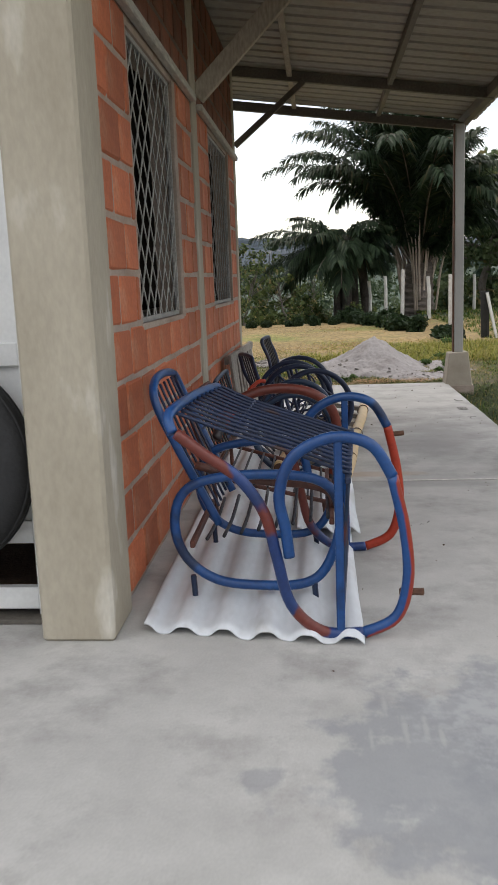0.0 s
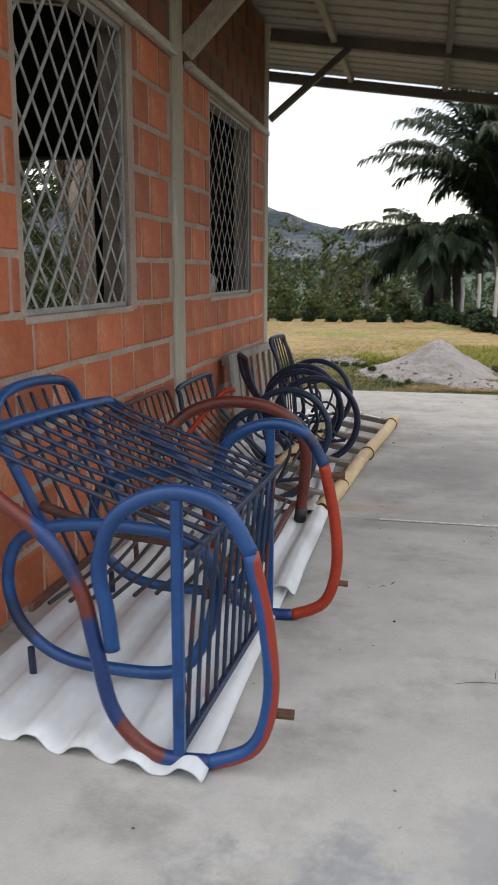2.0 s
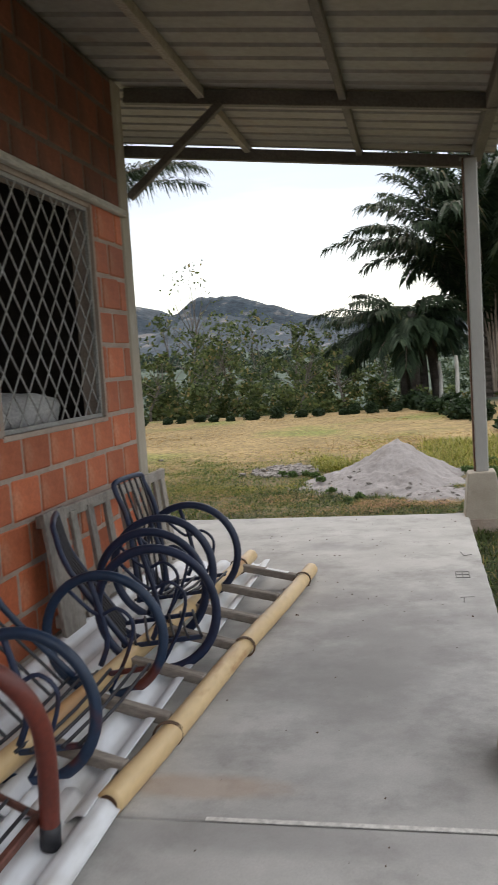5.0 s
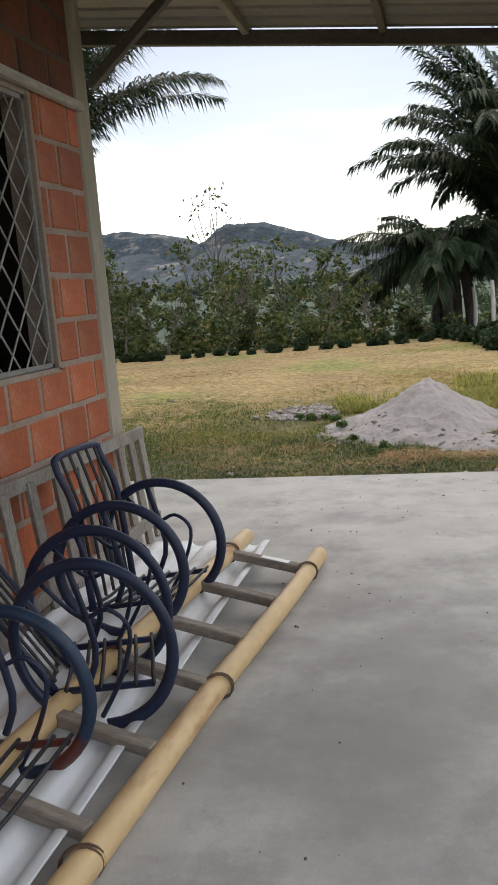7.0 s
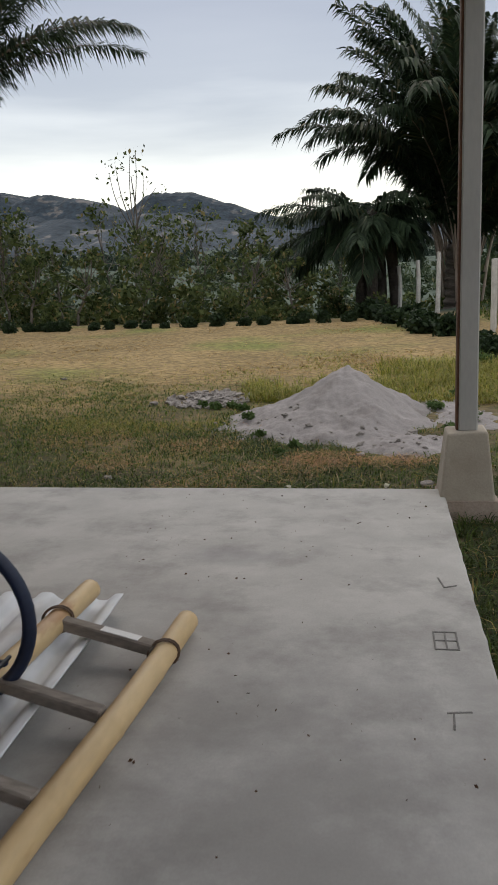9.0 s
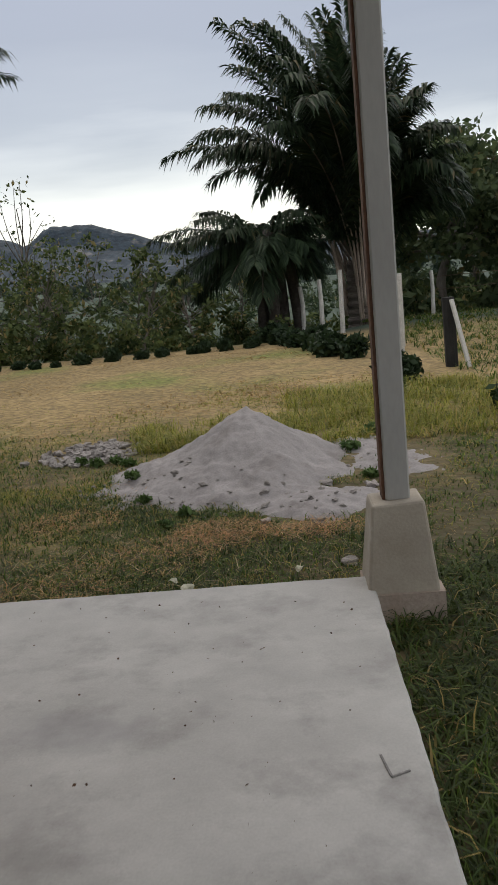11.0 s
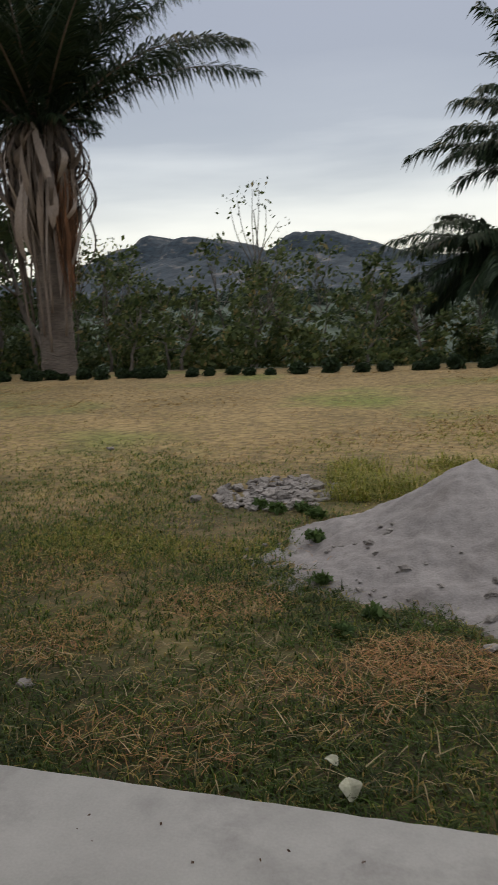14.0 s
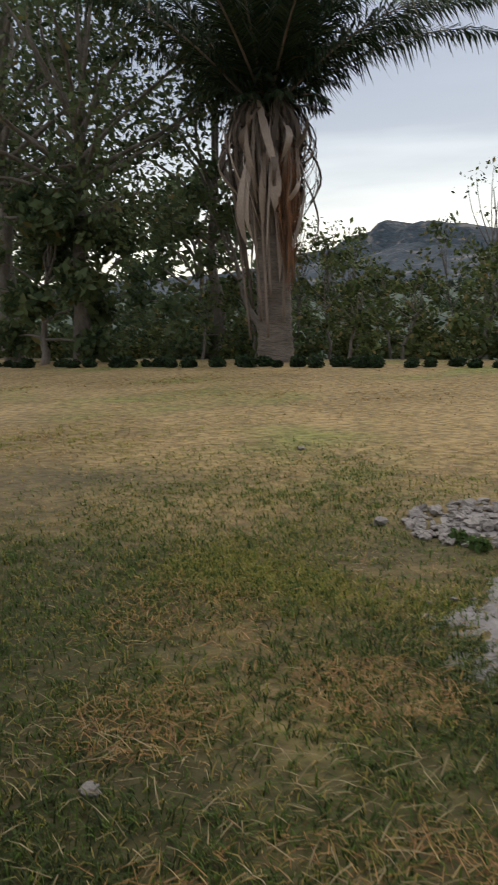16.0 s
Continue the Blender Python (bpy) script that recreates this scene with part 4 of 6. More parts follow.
for x, z in ((-0.69, 0.775), (-0.60, 0.742)):
    part("cross_rod", Geo().tube([(x, YN + 0.06, z), (x + 0.03, YF - 0.04, z)], 0.006, 6).moved(MOVE), NAVY, settee)
part("foot_stub", Geo().tube([(0.0, YN + 0.02, 0.17), (0.085, YN + 0.03, 0.165)], 0.014, 8).moved(MOVE), RUST, settee, "rusty stub")
part("foot_stub", Geo().tube([(0.06, YF, 0.16), (0.13, YF + 0.01, 0.155)], 0.012, 8).moved(MOVE), RUST, settee, "rusty stub")
part("foot_stub", Geo().tube([(0.03, YF, 0.56), (0.11, YF + 0.01, 0.565)], 0.012, 8).moved(MOVE), RUST, settee, "rusty stub")

# the chair pushed under the settee
LOOP = [(-0.865, 0.32), (-0.835, 0.45), (-0.73, 0.515), (-0.5, 0.535), (-0.27, 0.50), (-0.2, 0.36), (-0.25, 0.17), (-0.34, 0.085), (-0.52, 0.075), (-0.70, 0.10), (-0.82, 0.19)]
tucked = thing("metal_chair", (-0.5, 3.85, 0), "blue metal rocking chair pushed under the settee", "chair")
for y in (3.52, 4.22):
    part("side_loop", Geo().tube(side_pts(LOOP, y), 0.02, 12, closed=True, smooth=5).moved(MOVE), BLUE, tucked, smooth=True)
part("seat_tube", Geo().tube([(-0.78, 3.6, 0.56), (-0.55, 3.58, 0.50), (-0.33, 3.58, 0.475), (-0.24, 3.62, 0.43), (-0.22, 3.75, 0.33), (-0.22, 4.0, 0.30), (-0.22, 4.18, 0.33)], 0.017, 10, smooth=5).moved(MOVE), BROWN, tucked, "worn red-brown tube", smooth=True)
for k in range(8):
    x = -0.74 + k * 0.07
    part("seat_bar", Geo().tube([(x, 3.54, 0.265 + 0.012 * k), (x, 3.87, 0.245 + 0.012 * k), (x, 4.2, 0.265 + 0.012 * k)], 0.0075, 6, smooth=3).moved(MOVE), DARKBAR, tucked, smooth=True)
part("seat_rail", Geo().beam((-0.80, 3.53, 0.245), (-0.80, 4.21, 0.245), 0.02, 0.03).moved(MOVE), BROWN, tucked)
part("seat_rail", Geo().beam((-0.235, 3.53, 0.335), (-0.235, 4.21, 0.335), 0.02, 0.03).moved(MOVE), BROWN, tucked)
part("back_frame", Geo().tube([(-0.70, 3.64, 0.30), (-0.86, 3.62, 0.64), (-0.935, 3.63, 0.81), (-0.955, 3.72, 0.885), (-0.96, 3.95, 0.90), (-0.955, 4.2, 0.87), (-0.935, 4.28, 0.79), (-0.86, 4.28, 0.62), (-0.70, 4.2, 0.30)], 0.018, 10, smooth=5).moved(MOVE), BLUE, tucked, smooth=True)
for k in range(6):
    y = 3.72 + k * 0.093
    part("back_bar", Geo().tube([(-0.72, y, 0.33), (-0.85, y, 0.62), (-0.95, y, 0.87)], 0.0065, 6, smooth=3).moved(MOVE), NAVY, tucked, smooth=True)
for x, z, y in ((-0.80, 0.12, 3.52), (-0.31, 0.10, 3.52), (-0.80, 0.12, 4.22), (-0.31, 0.10, 4.22)):
    part("foot", Geo().tube([(x, y, z), (x + 0.005, y, 0.02)], 0.012, 8).moved(MOVE), NAVY, tucked)

# red-brown chair with one open arm tube
red = thing("red_chair", (-0.5, 5.05, 0), "worn red-oxide metal chair with a broken open arm tube", "chair")
part("arm_tube", Geo().tube([(-0.83, 5.0, 0.40), (-0.78, 5.08, 0.52), (-0.68, 5.14, 0.615), (-0.52, 5.18, 0.66), (-0.33, 5.2, 0.645), (-0.195, 5.22, 0.57), (-0.14, 5.26, 0.45), (-0.14, 5.29, 0.30), (-0.165, 5.32, 0.085)], 0.029, 14, smooth=6), MAROON, red, smooth=True)
part("arm_end", Geo().tube([(-0.160, 5.316, 0.12), (-0.169, 5.326, 0.045)], 0.0305, 14), DARKBAR, red, "blackened tube end", smooth=True)
part("back_frame", Geo().tube([(-0.80, 4.62, 0.28), (-0.88, 4.6, 0.52), (-0.915, 4.62, 0.64), (-0.925, 4.72, 0.672), (-0.925, 5.4, 0.672), (-0.915, 5.53, 0.645), (-0.88, 5.56, 0.52), (-0.80, 5.52, 0.28)], 0.013, 10, smooth=5), BROWN, red, smooth=True)
for k in range(9):
    y = 4.68 + k * 0.098
    part("back_bar", Geo().tube([(-0.81, y, 0.31), (-0.88, y, 0.52), (-0.925, y, 0.67)], 0.0065, 6), DARKBAR, red)
part("seat_frame", Geo().beam((-0.83, 4.62, 0.28), (-0.83, 5.52, 0.28), 0.025, 0.025).beam((-0.20, 4.55, 0.13), (-0.20, 5.35, 0.13), 0.025, 0.025).beam((-0.83, 4.62, 0.28), (-0.20, 4.6, 0.13), 0.02, 0.02).beam((-0.83, 5.5, 0.28), (-0.20, 5.33, 0.13), 0.02, 0.02), BROWN, red)
for k in range(9):
    u = (k + 0.5) / 9
    x, z = -0.83 + 0.63 * u, 0.28 - 0.15 * u
    part("seat_bar", Geo().tube([(x, 4.6, z + 0.01), (x, 5.45 - 0.12 * u, z + 0.01)], 0.0065, 6), DARKBAR, red)
part("brace_rod", Geo().tube([(-0.9, 5.5, 0.30), (-0.66, 5.62, 0.62), (-0.58, 5.66, 0.65)], 0.014, 8, smooth=4), REDP, red, smooth=True)
for x, y in ((-0.80, 4.62), (-0.80, 5.5), (-0.22, 4.62)):
    part("leg", Geo().tube([(x, y, 0.26 if x < -0.5 else 0.13), (x + 0.01, y, 0.03)], 0.012, 8), BROWN, red)


def hoop_chair(y0, y1, cx, R, top, mat, label, back_x=-0.76, skew=0.0):
    """A rocking chair: a hoop at either side, with rods within, a barred seat between and a barred back."""
    ob = thing("rocking_chair", (cx, (y0 + y1) / 2, 0), label, "chair", "rocking chairs in a row along the wall")
    r, zc = 0.021, R + 0.045
    shear = Matrix(((1, skew, 0, -skew * (y0 + y1) / 2), (0, 1, 0, 0), (0, 0, 1, 0), (0, 0, 0, 1)))

    def put(name, geo, m, parent, smooth=False):
        part(name, geo.moved(shear), m, parent, smooth=smooth)

    for y in (y0, y1):
        put("hoop", ring((cx, y, zc), R, r, "y", 12, 44), mat, ob, smooth=True)
        inner = [(cx - 0.55 * R, y, zc + 0.75 * R), (cx - 0.1 * R, y, zc + 0.35 * R), (cx + 0.25 * R, y, zc + 0.45 * R), (cx + 0.5 * R, y, zc + 0.2 * R), (cx + 0.35 * R, y, zc - 0.35 * R), (cx + 0.02 * R, y, zc - 0.93 * R)]
        put("inner_rod", Geo().tube(inner, 0.0085, 6, smooth=4), NAVY, ob, smooth=True)
        put("arm_strut", Geo().tube([(cx - 0.2 * R, y, zc + 0.98 * R), (cx + 0.05 * R, y, zc), (cx - 0.1 * R, y, zc - 0.5 * R)], 0.012, 8, smooth=3), NAVY, ob, smooth=True)
    sz = zc - 0.12
    for k in range(7):
        u = k / 6
        x = cx - 0.62 * R + u * 1.35 * R
        put("seat_bar", Geo().tube([(x, y0, sz - 0.05 + 0.05 * u), (x, (y0 + y1) / 2, sz - 0.065 + 0.05 * u), (x, y1, sz - 0.05 + 0.05 * u)], 0.0075, 6, smooth=2), DARKBAR, ob, smooth=True)
    for y in (y0 + 0.02, y1 - 0.02):
        put("seat_rail", Geo().beam((cx - 0.62 * R, y, sz - 0.06), (cx + 0.74 * R, y, sz - 0.01), 0.02, 0.02), mat, ob)
    fx = cx - 0.55 * R
    put("back_frame", Geo().tube([(fx, y0 + 0.02, sz - 0.05), (back_x + 0.06, y0 + 0.02, top - 0.22), (back_x, y0 + 0.025, top - 0.05), (back_x - 0.008, y0 + 0.06, top), (back_x - 0.008, y1 - 0.06, top), (back_x, y1 - 0.025, top - 0.05), (back_x + 0.06, y1 - 0.02, top - 0.22), (fx, y1 - 0.02, sz - 0.05)], 0.015, 10, smooth=5), mat, ob, smooth=True)
    for k in range(5):
        y = y0 + (k + 1) * (y1 - y0) / 6
        put("back_bar", Geo().tube([(fx, y, sz - 0.04), (back_x + 0.06, y, top - 0.22), (back_x - 0.004, y, top)], 0.007, 6), DARKBAR, ob)
    return ob


hoop_chair(7.46, 7.86, -0.445, 0.275, 0.79, NAVY, "dark navy metal rocking chair with round arm hoops", -0.69, 0.12)
hoop_chair(6.72, 7.10, -0.345, 0.275, 0.71, NAVY, "dark blue metal rocking chair with round arm hoops", -0.80, -0.38)
hoop_chair(5.68, 6.42, -0.405, 0.255, 0.65, DEEP, "blue and rusty red metal rocking chair with round hoops", -0.90)


# ---- corrugated sheets and the bamboo ladder ----
def corrugated(x0, x1, y0, y1, z, skew, pitch=0.155, amp=0.017, tears=1):
    nx, ny = 110, 30
    g = Geo()
    for j in range(ny + 1):
        v = j / ny
        for i in range(nx + 1):
            x = x0 + (x1 - x0) * i / nx
            ya = y0 + skew * (x1 - x) + 0.018 * noise.noise(Vector((x * 9, 3.0 * tears, 0)))
            y = ya + (y1 - ya) * v
            w = 0.5 + 0.5 * math.cos(2 * math.pi * (x - x0) / pitch)
            h = 2 * amp * w * w * (3 - 2 * w) * (0.9 + 0.2 * noise.noise(Vector((x * 2, y * 1.5, tears))))
            g.v.append((x + 0.006 * noise.noise(Vector((y * 2, 5.0, tears))), y, z + h + 0.006 * max(0, noise.noise(Vector((x * 3, y * 2, 1.0))))))
    w = nx + 1
    g.f = [(j * w + i, j * w + i + 1, (j + 1) * w + i + 1, (j + 1) * w + i) for j in range(ny) for i in range(nx)]
    return g


def sheet(geo, label):
    ob = solid("corrugated_sheet", geo, SHEET, label, "sheet", "loose roof sheets", smooth=True)
    t = ob.modifiers.new("gauge", "SOLIDIFY")
    t.thickness, t.offset = 0.005, 1
    return ob


sheet(corrugated(-0.91, -0.09, 3.09, 5.75, 0.0, 0.17), "dirty white corrugated roof sheet lying on the slab")
sheet(corrugated(-0.90, -0.115, 5.45, 8.68, 0.036, 0.02, tears=2), "pale corrugated roof sheet under the bamboo ladder")
edge_sheet = corrugated(-0.36, -0.045, 4.35, 5.62, 0.03, 0.05, pitch=0.13, tears=3)
sheet(edge_sheet, "narrow white corrugated strip lying along the sheet's edge")

ladder = thing("ladder", (-0.15, 7.1, 0), "bamboo ladder lying flat with grey wooden rungs", "ladder")


def bamboo(a, b, r, name):
    a, b = Vector(a), Vector(b)
    n = 140
    pts = [a.lerp(b, i / n) + Vector((0.007 * math.sin(i * 0.07), 0, 0)) for i in range(n + 1)]
    node = lambda t: 1 + 0.07 * max(0.0, 1 - abs(((t * 8.3 + 0.35) % 1.0) - 0.5) * 22) - 0.06 * t
    pole = part("rail", Geo().tube(pts, r, 16, taper=node, caps=True), BAMBOO, ladder, smooth=True)
    d = (b - a).normalized()
    # Dark disc on the solid end paints in the shade of an open cane.
    part("hollow", Geo().tube([a - d * 0.003, a + d * 0.002], r * 0.74, 14), END_SHADE_AND_LEAF, pole)
    return pole


RA = ((-0.085, 5.56, 0.046), (0.186, 8.50, 0.046))
RB = ((-0.50, 5.50, 0.115), (-0.225, 8.62, 0.115))
bamboo(*RA, 0.044, "rail")
bamboo(*RB, 0.043, "rail")


def on(rail, y):
    a, b = Vector(rail[0]), Vector(rail[1])
    return a.lerp(b, (y - a.y) / (b.y - a.y))


for k, y in enumerate((8.24, 7.80, 7.39, 7.0, 6.57, 6.17, 5.78)):
    p, q = on(RB, y + 0.06), on(RA, y - 0.02)
    p, q = p + Vector((0.03, 0, 0.0)), q + Vector((-0.03, 0, 0.02))
    rung = part("rung", Geo().beam(p, q, 0.048, 0.042, 0.005), RUNG, ladder)
    if k == 0:
        part("label", Geo().beam(p.lerp(q, 0.45) + Vector((0, 0, 0.022)), p.lerp(q, 0.85) + Vector((0, 0, 0.022)), 0.034, 0.003, 0), WHITE, rung, "torn white printed label")
for rail, y in ((RA, 8.22), (RB, 8.32), (RA, 7.0), (RB, 7.05), (RA, 6.05)):
    c = on(rail, y)
    for k in range(2):
        pts = [(c.x + math.cos(a) * 0.050, c.y + 0.012 * k + 0.02 * math.cos(a), c.z + math.sin(a) * 0.050) for a in [2 * math.pi * i / 16 for i in range(16)]]
        part("binding", Geo().tube([(x, y2, max(0.006, z)) for x, y2, z in pts], 0.004, 5, closed=True), WIRE, ladder, "rusty wire binding")

# weathered wooden frame against the wall
fr = thing("wooden_frame", (-0.95, 8.0, 0), "weathered grey wooden frame leaning against the brick wall", "frame")
for z, x in ((0.655, -0.985), (0.14, -0.925)):
    part("rail", Geo().beam((x, 7.1, z), (x + 0.045, 9.06, z - 0.02), 0.035, 0.065, 0.004), OLDWOOD, fr)
for k, y in enumerate((7.44, 7.68, 7.94, 8.2, 8.46, 8.72, 8.89, 9.04)):
    part("upright", Geo().beam((-0.885, y, 0.0), (-0.957, y + 0.01, 0.67 if k == 7 else 0.65), 0.06, 0.025, 0.003), OLDWOOD, fr)
part("board", Geo().beam((-0.875, 7.2, 0.0), (-0.955, 7.2, 0.70), 0.26, 0.022, 0.003), OLDWOOD, fr, "wide cracked grey board")

# dead leaves and crumbs on the slab
pts = []
for k in range(260):
    x, y = random.uniform(-0.3, 1.2), random.choice((random.uniform(2.2, 10.4), random.uniform(7.5, 10.4)))
    pts.append((x, y, 0.006))
v, f = leaves(np.array(pts), 0.0055, 0.6, flat=0.9, long=1.5)
v[:, 2] = np.maximum(v[:, 2], 0.002)
tagged(new("leaf_litter", fast_mesh("leaf_litter", v, f, END_SHADE_AND_LEAF)), "small dark dead leaves scattered on the slab", "leaf litter", kind="stuff")

# ---- sand pile, rubble, stones ----
g = Geo()
n = 190
cx, cy = 0.62, 13.72


PILE_L, PILE_R, PILE_F, PILE_B = 1.36, 0.86, 1.62, 1.3


def pile_z(x, y):
    dx, dy = x - cx, y - cy
    ax = PILE_L if dx < 0 else PILE_R
    ay = PILE_F if dy < 0 else PILE_B
    d = math.hypot(dx / ax, dy / ay)
    around = math.atan2(dy, dx)
    d *= 1 + 0.13 * noise.noise(Vector((x * 1.6, y * 1.6, 0))) + 0.05 * math.sin(around * 7 + 2 * d) * min(1.0, d * 2)
    u = min(1.0, max(0.0, dx / 0.8 + 0.5))
    z = 0.575 * (max(0.0, 1 - d) ** (1.62 - 0.42 * u * u * (3 - 2 * u)))
    z -= 0.05 * max(0, 1 - (d / 0.14) ** 2) * 0.5
    for px, py, rx, ry, high in ((1.1, 12.45, 0.62, 0.5, 0.10), (1.75, 13.5, 0.45, 0.8, 0.07), (-0.25, 13.3, 0.5, 0.55, 0.06), (1.55, 14.3, 0.4, 0.5, 0.08)):
        apron = math.hypot((x - px) / rx, (y - py) / ry) * (1 + 0.25 * noise.noise(Vector((x * 3, y * 3, 9))))
        z = max(z, high * max(0.0, 1 - apron ** 2))
    z += 0.024 * noise.noise(Vector((x * 4, y * 4, 2))) + 0.014 * noise.noise(Vector((x * 9, y * 9, 4))) + 0.014 * noise.noise(Vector((x * 22, y * 22, 6))) - 0.022 * max(0.0, noise.noise(Vector((x * 13, y * 5, 11))))
    return GZ - 0.035 + z


for j in range(n + 1):
    for i in range(n + 1):
        x, y = cx - 1.4 + 3.1 * i / n, cy - 2.1 + 3.8 * j / n
        g.v.append((x, y, pile_z(x, y)))
g.f = [(j * (n + 1) + i, j * (n + 1) + i + 1, (j + 1) * (n + 1) + i + 1, (j + 1) * (n + 1) + i) for j in range(n) for i in range(n)]
solid("sand_mound", g, SAND, "low trodden heap of grey sand on the lawn", "sand pile", smooth=True)


def stone_mesh(seed, flat=0.6):
    bm = bmesh.new()
    bmesh.ops.create_icosphere(bm, subdivisions=2, radius=1.0)
    for v in bm.verts:
        v.co *= 1 + 0.75 * noise.noise(v.co * 1.6 + Vector((seed * 7.1, 0, 0)))
        v.co.z *= flat
    me = bpy.data.meshes.new("stone")
    bm.to_mesh(me)
    bm.free()
    me.materials.append(STONE)
    return me


STONES = [stone_mesh(k, 0.45 + 0.12 * (k % 3)) for k in range(5)]
rubble = thing("rubble_pile", (-0.95, 14.85, GZ), "flat patch of broken pale rubble in the grass", "rubble")
for k in range(260):
    u, a = math.sqrt(random.random()), random.uniform(0, 2 * math.pi)
    x, y = u * 0.50 * math.cos(a), u * 0.58 * math.sin(a)
    s = random.choice((0.012, 0.016, 0.02, 0.02, 0.028, 0.035, 0.04, 0.055 if k % 3 else 0.025))
    o = new("stone", STONES[k % 5])
    o.parent = rubble
    o.matrix_basis = Matrix.LocRotScale((x, y, 0.004 + 0.3 * s + 0.02 * (1 - u)), Euler((random.uniform(-0.4, 0.4), random.uniform(-0.4, 0.4), random.uniform(0, 6))), (s, s * random.uniform(0.6, 1.1), s))
bed = Geo()
bed.v = [(-0.95, 14.85, GZ + 0.025)] + [(-0.95 + 0.58 * math.cos(a) * (1 + 0.15 * math.sin(3 * a)), 14.85 + 0.66 * math.sin(a) * (1 + 0.1 * math.sin(5 * a)), GZ - 0.02) for a in [2 * math.pi * i / 24 for i in range(24)]]
bed.f = [(0, 1 + i, 1 + (i + 1) % 24) for i in range(24)]
part("gravel_bed", bed, SAND, rubble)
for x, y, s in ((1.10, 11.95, 0.06), (1.22, 11.15, 0.05), (-1.55, 14.55, 0.06), (-1.04, 11.35, 0.035), (-3.4, 16.8, 0.05), (0.75, 12.05, 0.04), (1.35, 12.5, 0.07), (1.5, 12.75, 0.06), (1.2, 12.9, 0.05)):
    o = new("loose_stone", STONES[int(s * 1000) % 5])
    o.matrix_world = Matrix.LocRotScale((x, y, GZ + s * 0.35), Euler((0.2, 0.1, x * 5)), (s, s * 0.8, s * 0.9))
    tagged(o, "pale loose stone lying in the grass", "stone", "stones in the lawn")


def fallen_leaf(x, y, size, tilt, turn):
    """A torn pale leaf: a bent, pointed blade with a raised midrib."""
    g, n = Geo(), 8
    for i in range(n + 1):
        t = i / n
        w = 0.42 * math.sin(math.pi * (0.06 + 0.92 * t)) ** 0.8 * (1 + 0.14 * math.sin(9 * t + x * 40))
        z = 0.25 * math.sin(math.pi * t)
        g.v += [(-w, t - 0.5, z + 0.18 * w), (0, t - 0.5, z - 0.04), (w, t - 0.5, z + 0.26 * w)]
    g.f = [(3 * i + j, 3 * i + j + 1, 3 * i + j + 4, 3 * i + j + 3) for i in range(n) for j in range(2)]
    g = g.moved(pose(x, y, GZ + 0.03 + 0.2 * size * math.sin(radians(tilt)), tilt, 0, turn) @ Matrix.Diagonal((size, size, size, 1)))
    ob = solid("fallen_leaf", g, PALELEAF, "pale dry fallen leaf lying in the grass by the slab", "leaf", "pale leaves in the grass")
    t = ob.modifiers.new("gauge", "SOLIDIFY")
    t.thickness = 0.002


fallen_leaf(0.39, 10.85, 0.075, 35, 25)
fallen_leaf(0.30, 11.0, 0.05, 12, 70)
fallen_leaf(0.95, 11.05, 0.05, 15, -30)

random.seed(123)
for k in range(90):
    a, u = random.uniform(0, 2 * math.pi), random.random() ** 0.5
    px, py, rx, ry = random.choice(((1.1, 12.45, 0.6, 0.42), (1.75, 13.5, 0.4, 0.7), (0.6, 12.6, 0.6, 0.4), (-0.3, 13.2, 0.5, 0.45)))
    x, y, s = px + rx * u * math.cos(a), py + ry * u * math.sin(a), random.choice((0.009, 0.012, 0.016, 0.02, 0.028))
    o = new("rubble_stone", STONES[k % 5])
    o.matrix_world = Matrix.LocRotScale((x, y, max(GZ, pile_z(x, y)) + s * 0.2), Euler((random.uniform(-0.4, 0.4), random.uniform(-0.4, 0.4), random.uniform(0, 6))), (s, s * random.uniform(0.6, 1.0), s))
    tagged(o, "small broken stone at the foot of the sand heap", "stone", "stones round the sand heap")


# ---- palms ----
def frond(base, azimuth, rise, length, bend, pairs, leaf, width, curl=1.4):
    """A feather frond: returns the rachis points and the leaflet quads. rise: first slope in degrees; bend: degrees it arches over."""
    p, pts, dirs = Vector(base), [], []
    steps = 18
    for i in range(steps + 1):
        t = i / steps
        e = radians(rise - bend * t ** curl)
        d = Vector((math.cos(azimuth) * math.cos(e), math.sin(azimuth) * math.cos(e), math.sin(e)))
        pts.append(p.copy())
        dirs.append(d)
        p = p + d * (length / steps)
    side = Vector((-math.sin(azimuth), math.cos(azimuth), 0))
    quads = []
    for k in range(pairs):
        t = 0.12 + 0.88 * (k + random.random() * 0.7) / pairs
        i = min(steps - 1, int(t * steps))
        c = pts[i].lerp(pts[i + 1], t * steps - i)
        d = dirs[i]
        up = side.cross(d) * -1
        ll = leaf * (0.45 + 0.75 * math.sin(math.pi * min(1.0, 0.15 + 0.85 * t) ** 0.8)) * random.uniform(0.8, 1.15)
        for s in (-1, 1):
            spread = random.uniform(0.55, 0.95)
            w = (side * s * spread + d * (0.55 + 0.4 * t) + up * random.uniform(-0.15, 0.45)).normalized()
            mid = c + w * ll * 0.5
            tip = c + w * ll * 0.92 + Vector((0, 0, -0.62 * ll * random.uniform(0.5, 1.3)))
            mid = mid + Vector((0, 0, -0.08 * ll))
            n2 = w.cross(up).normalized() * (width / 2)
            quads.append((c, mid + n2, tip, mid - n2))
    return pts, quads


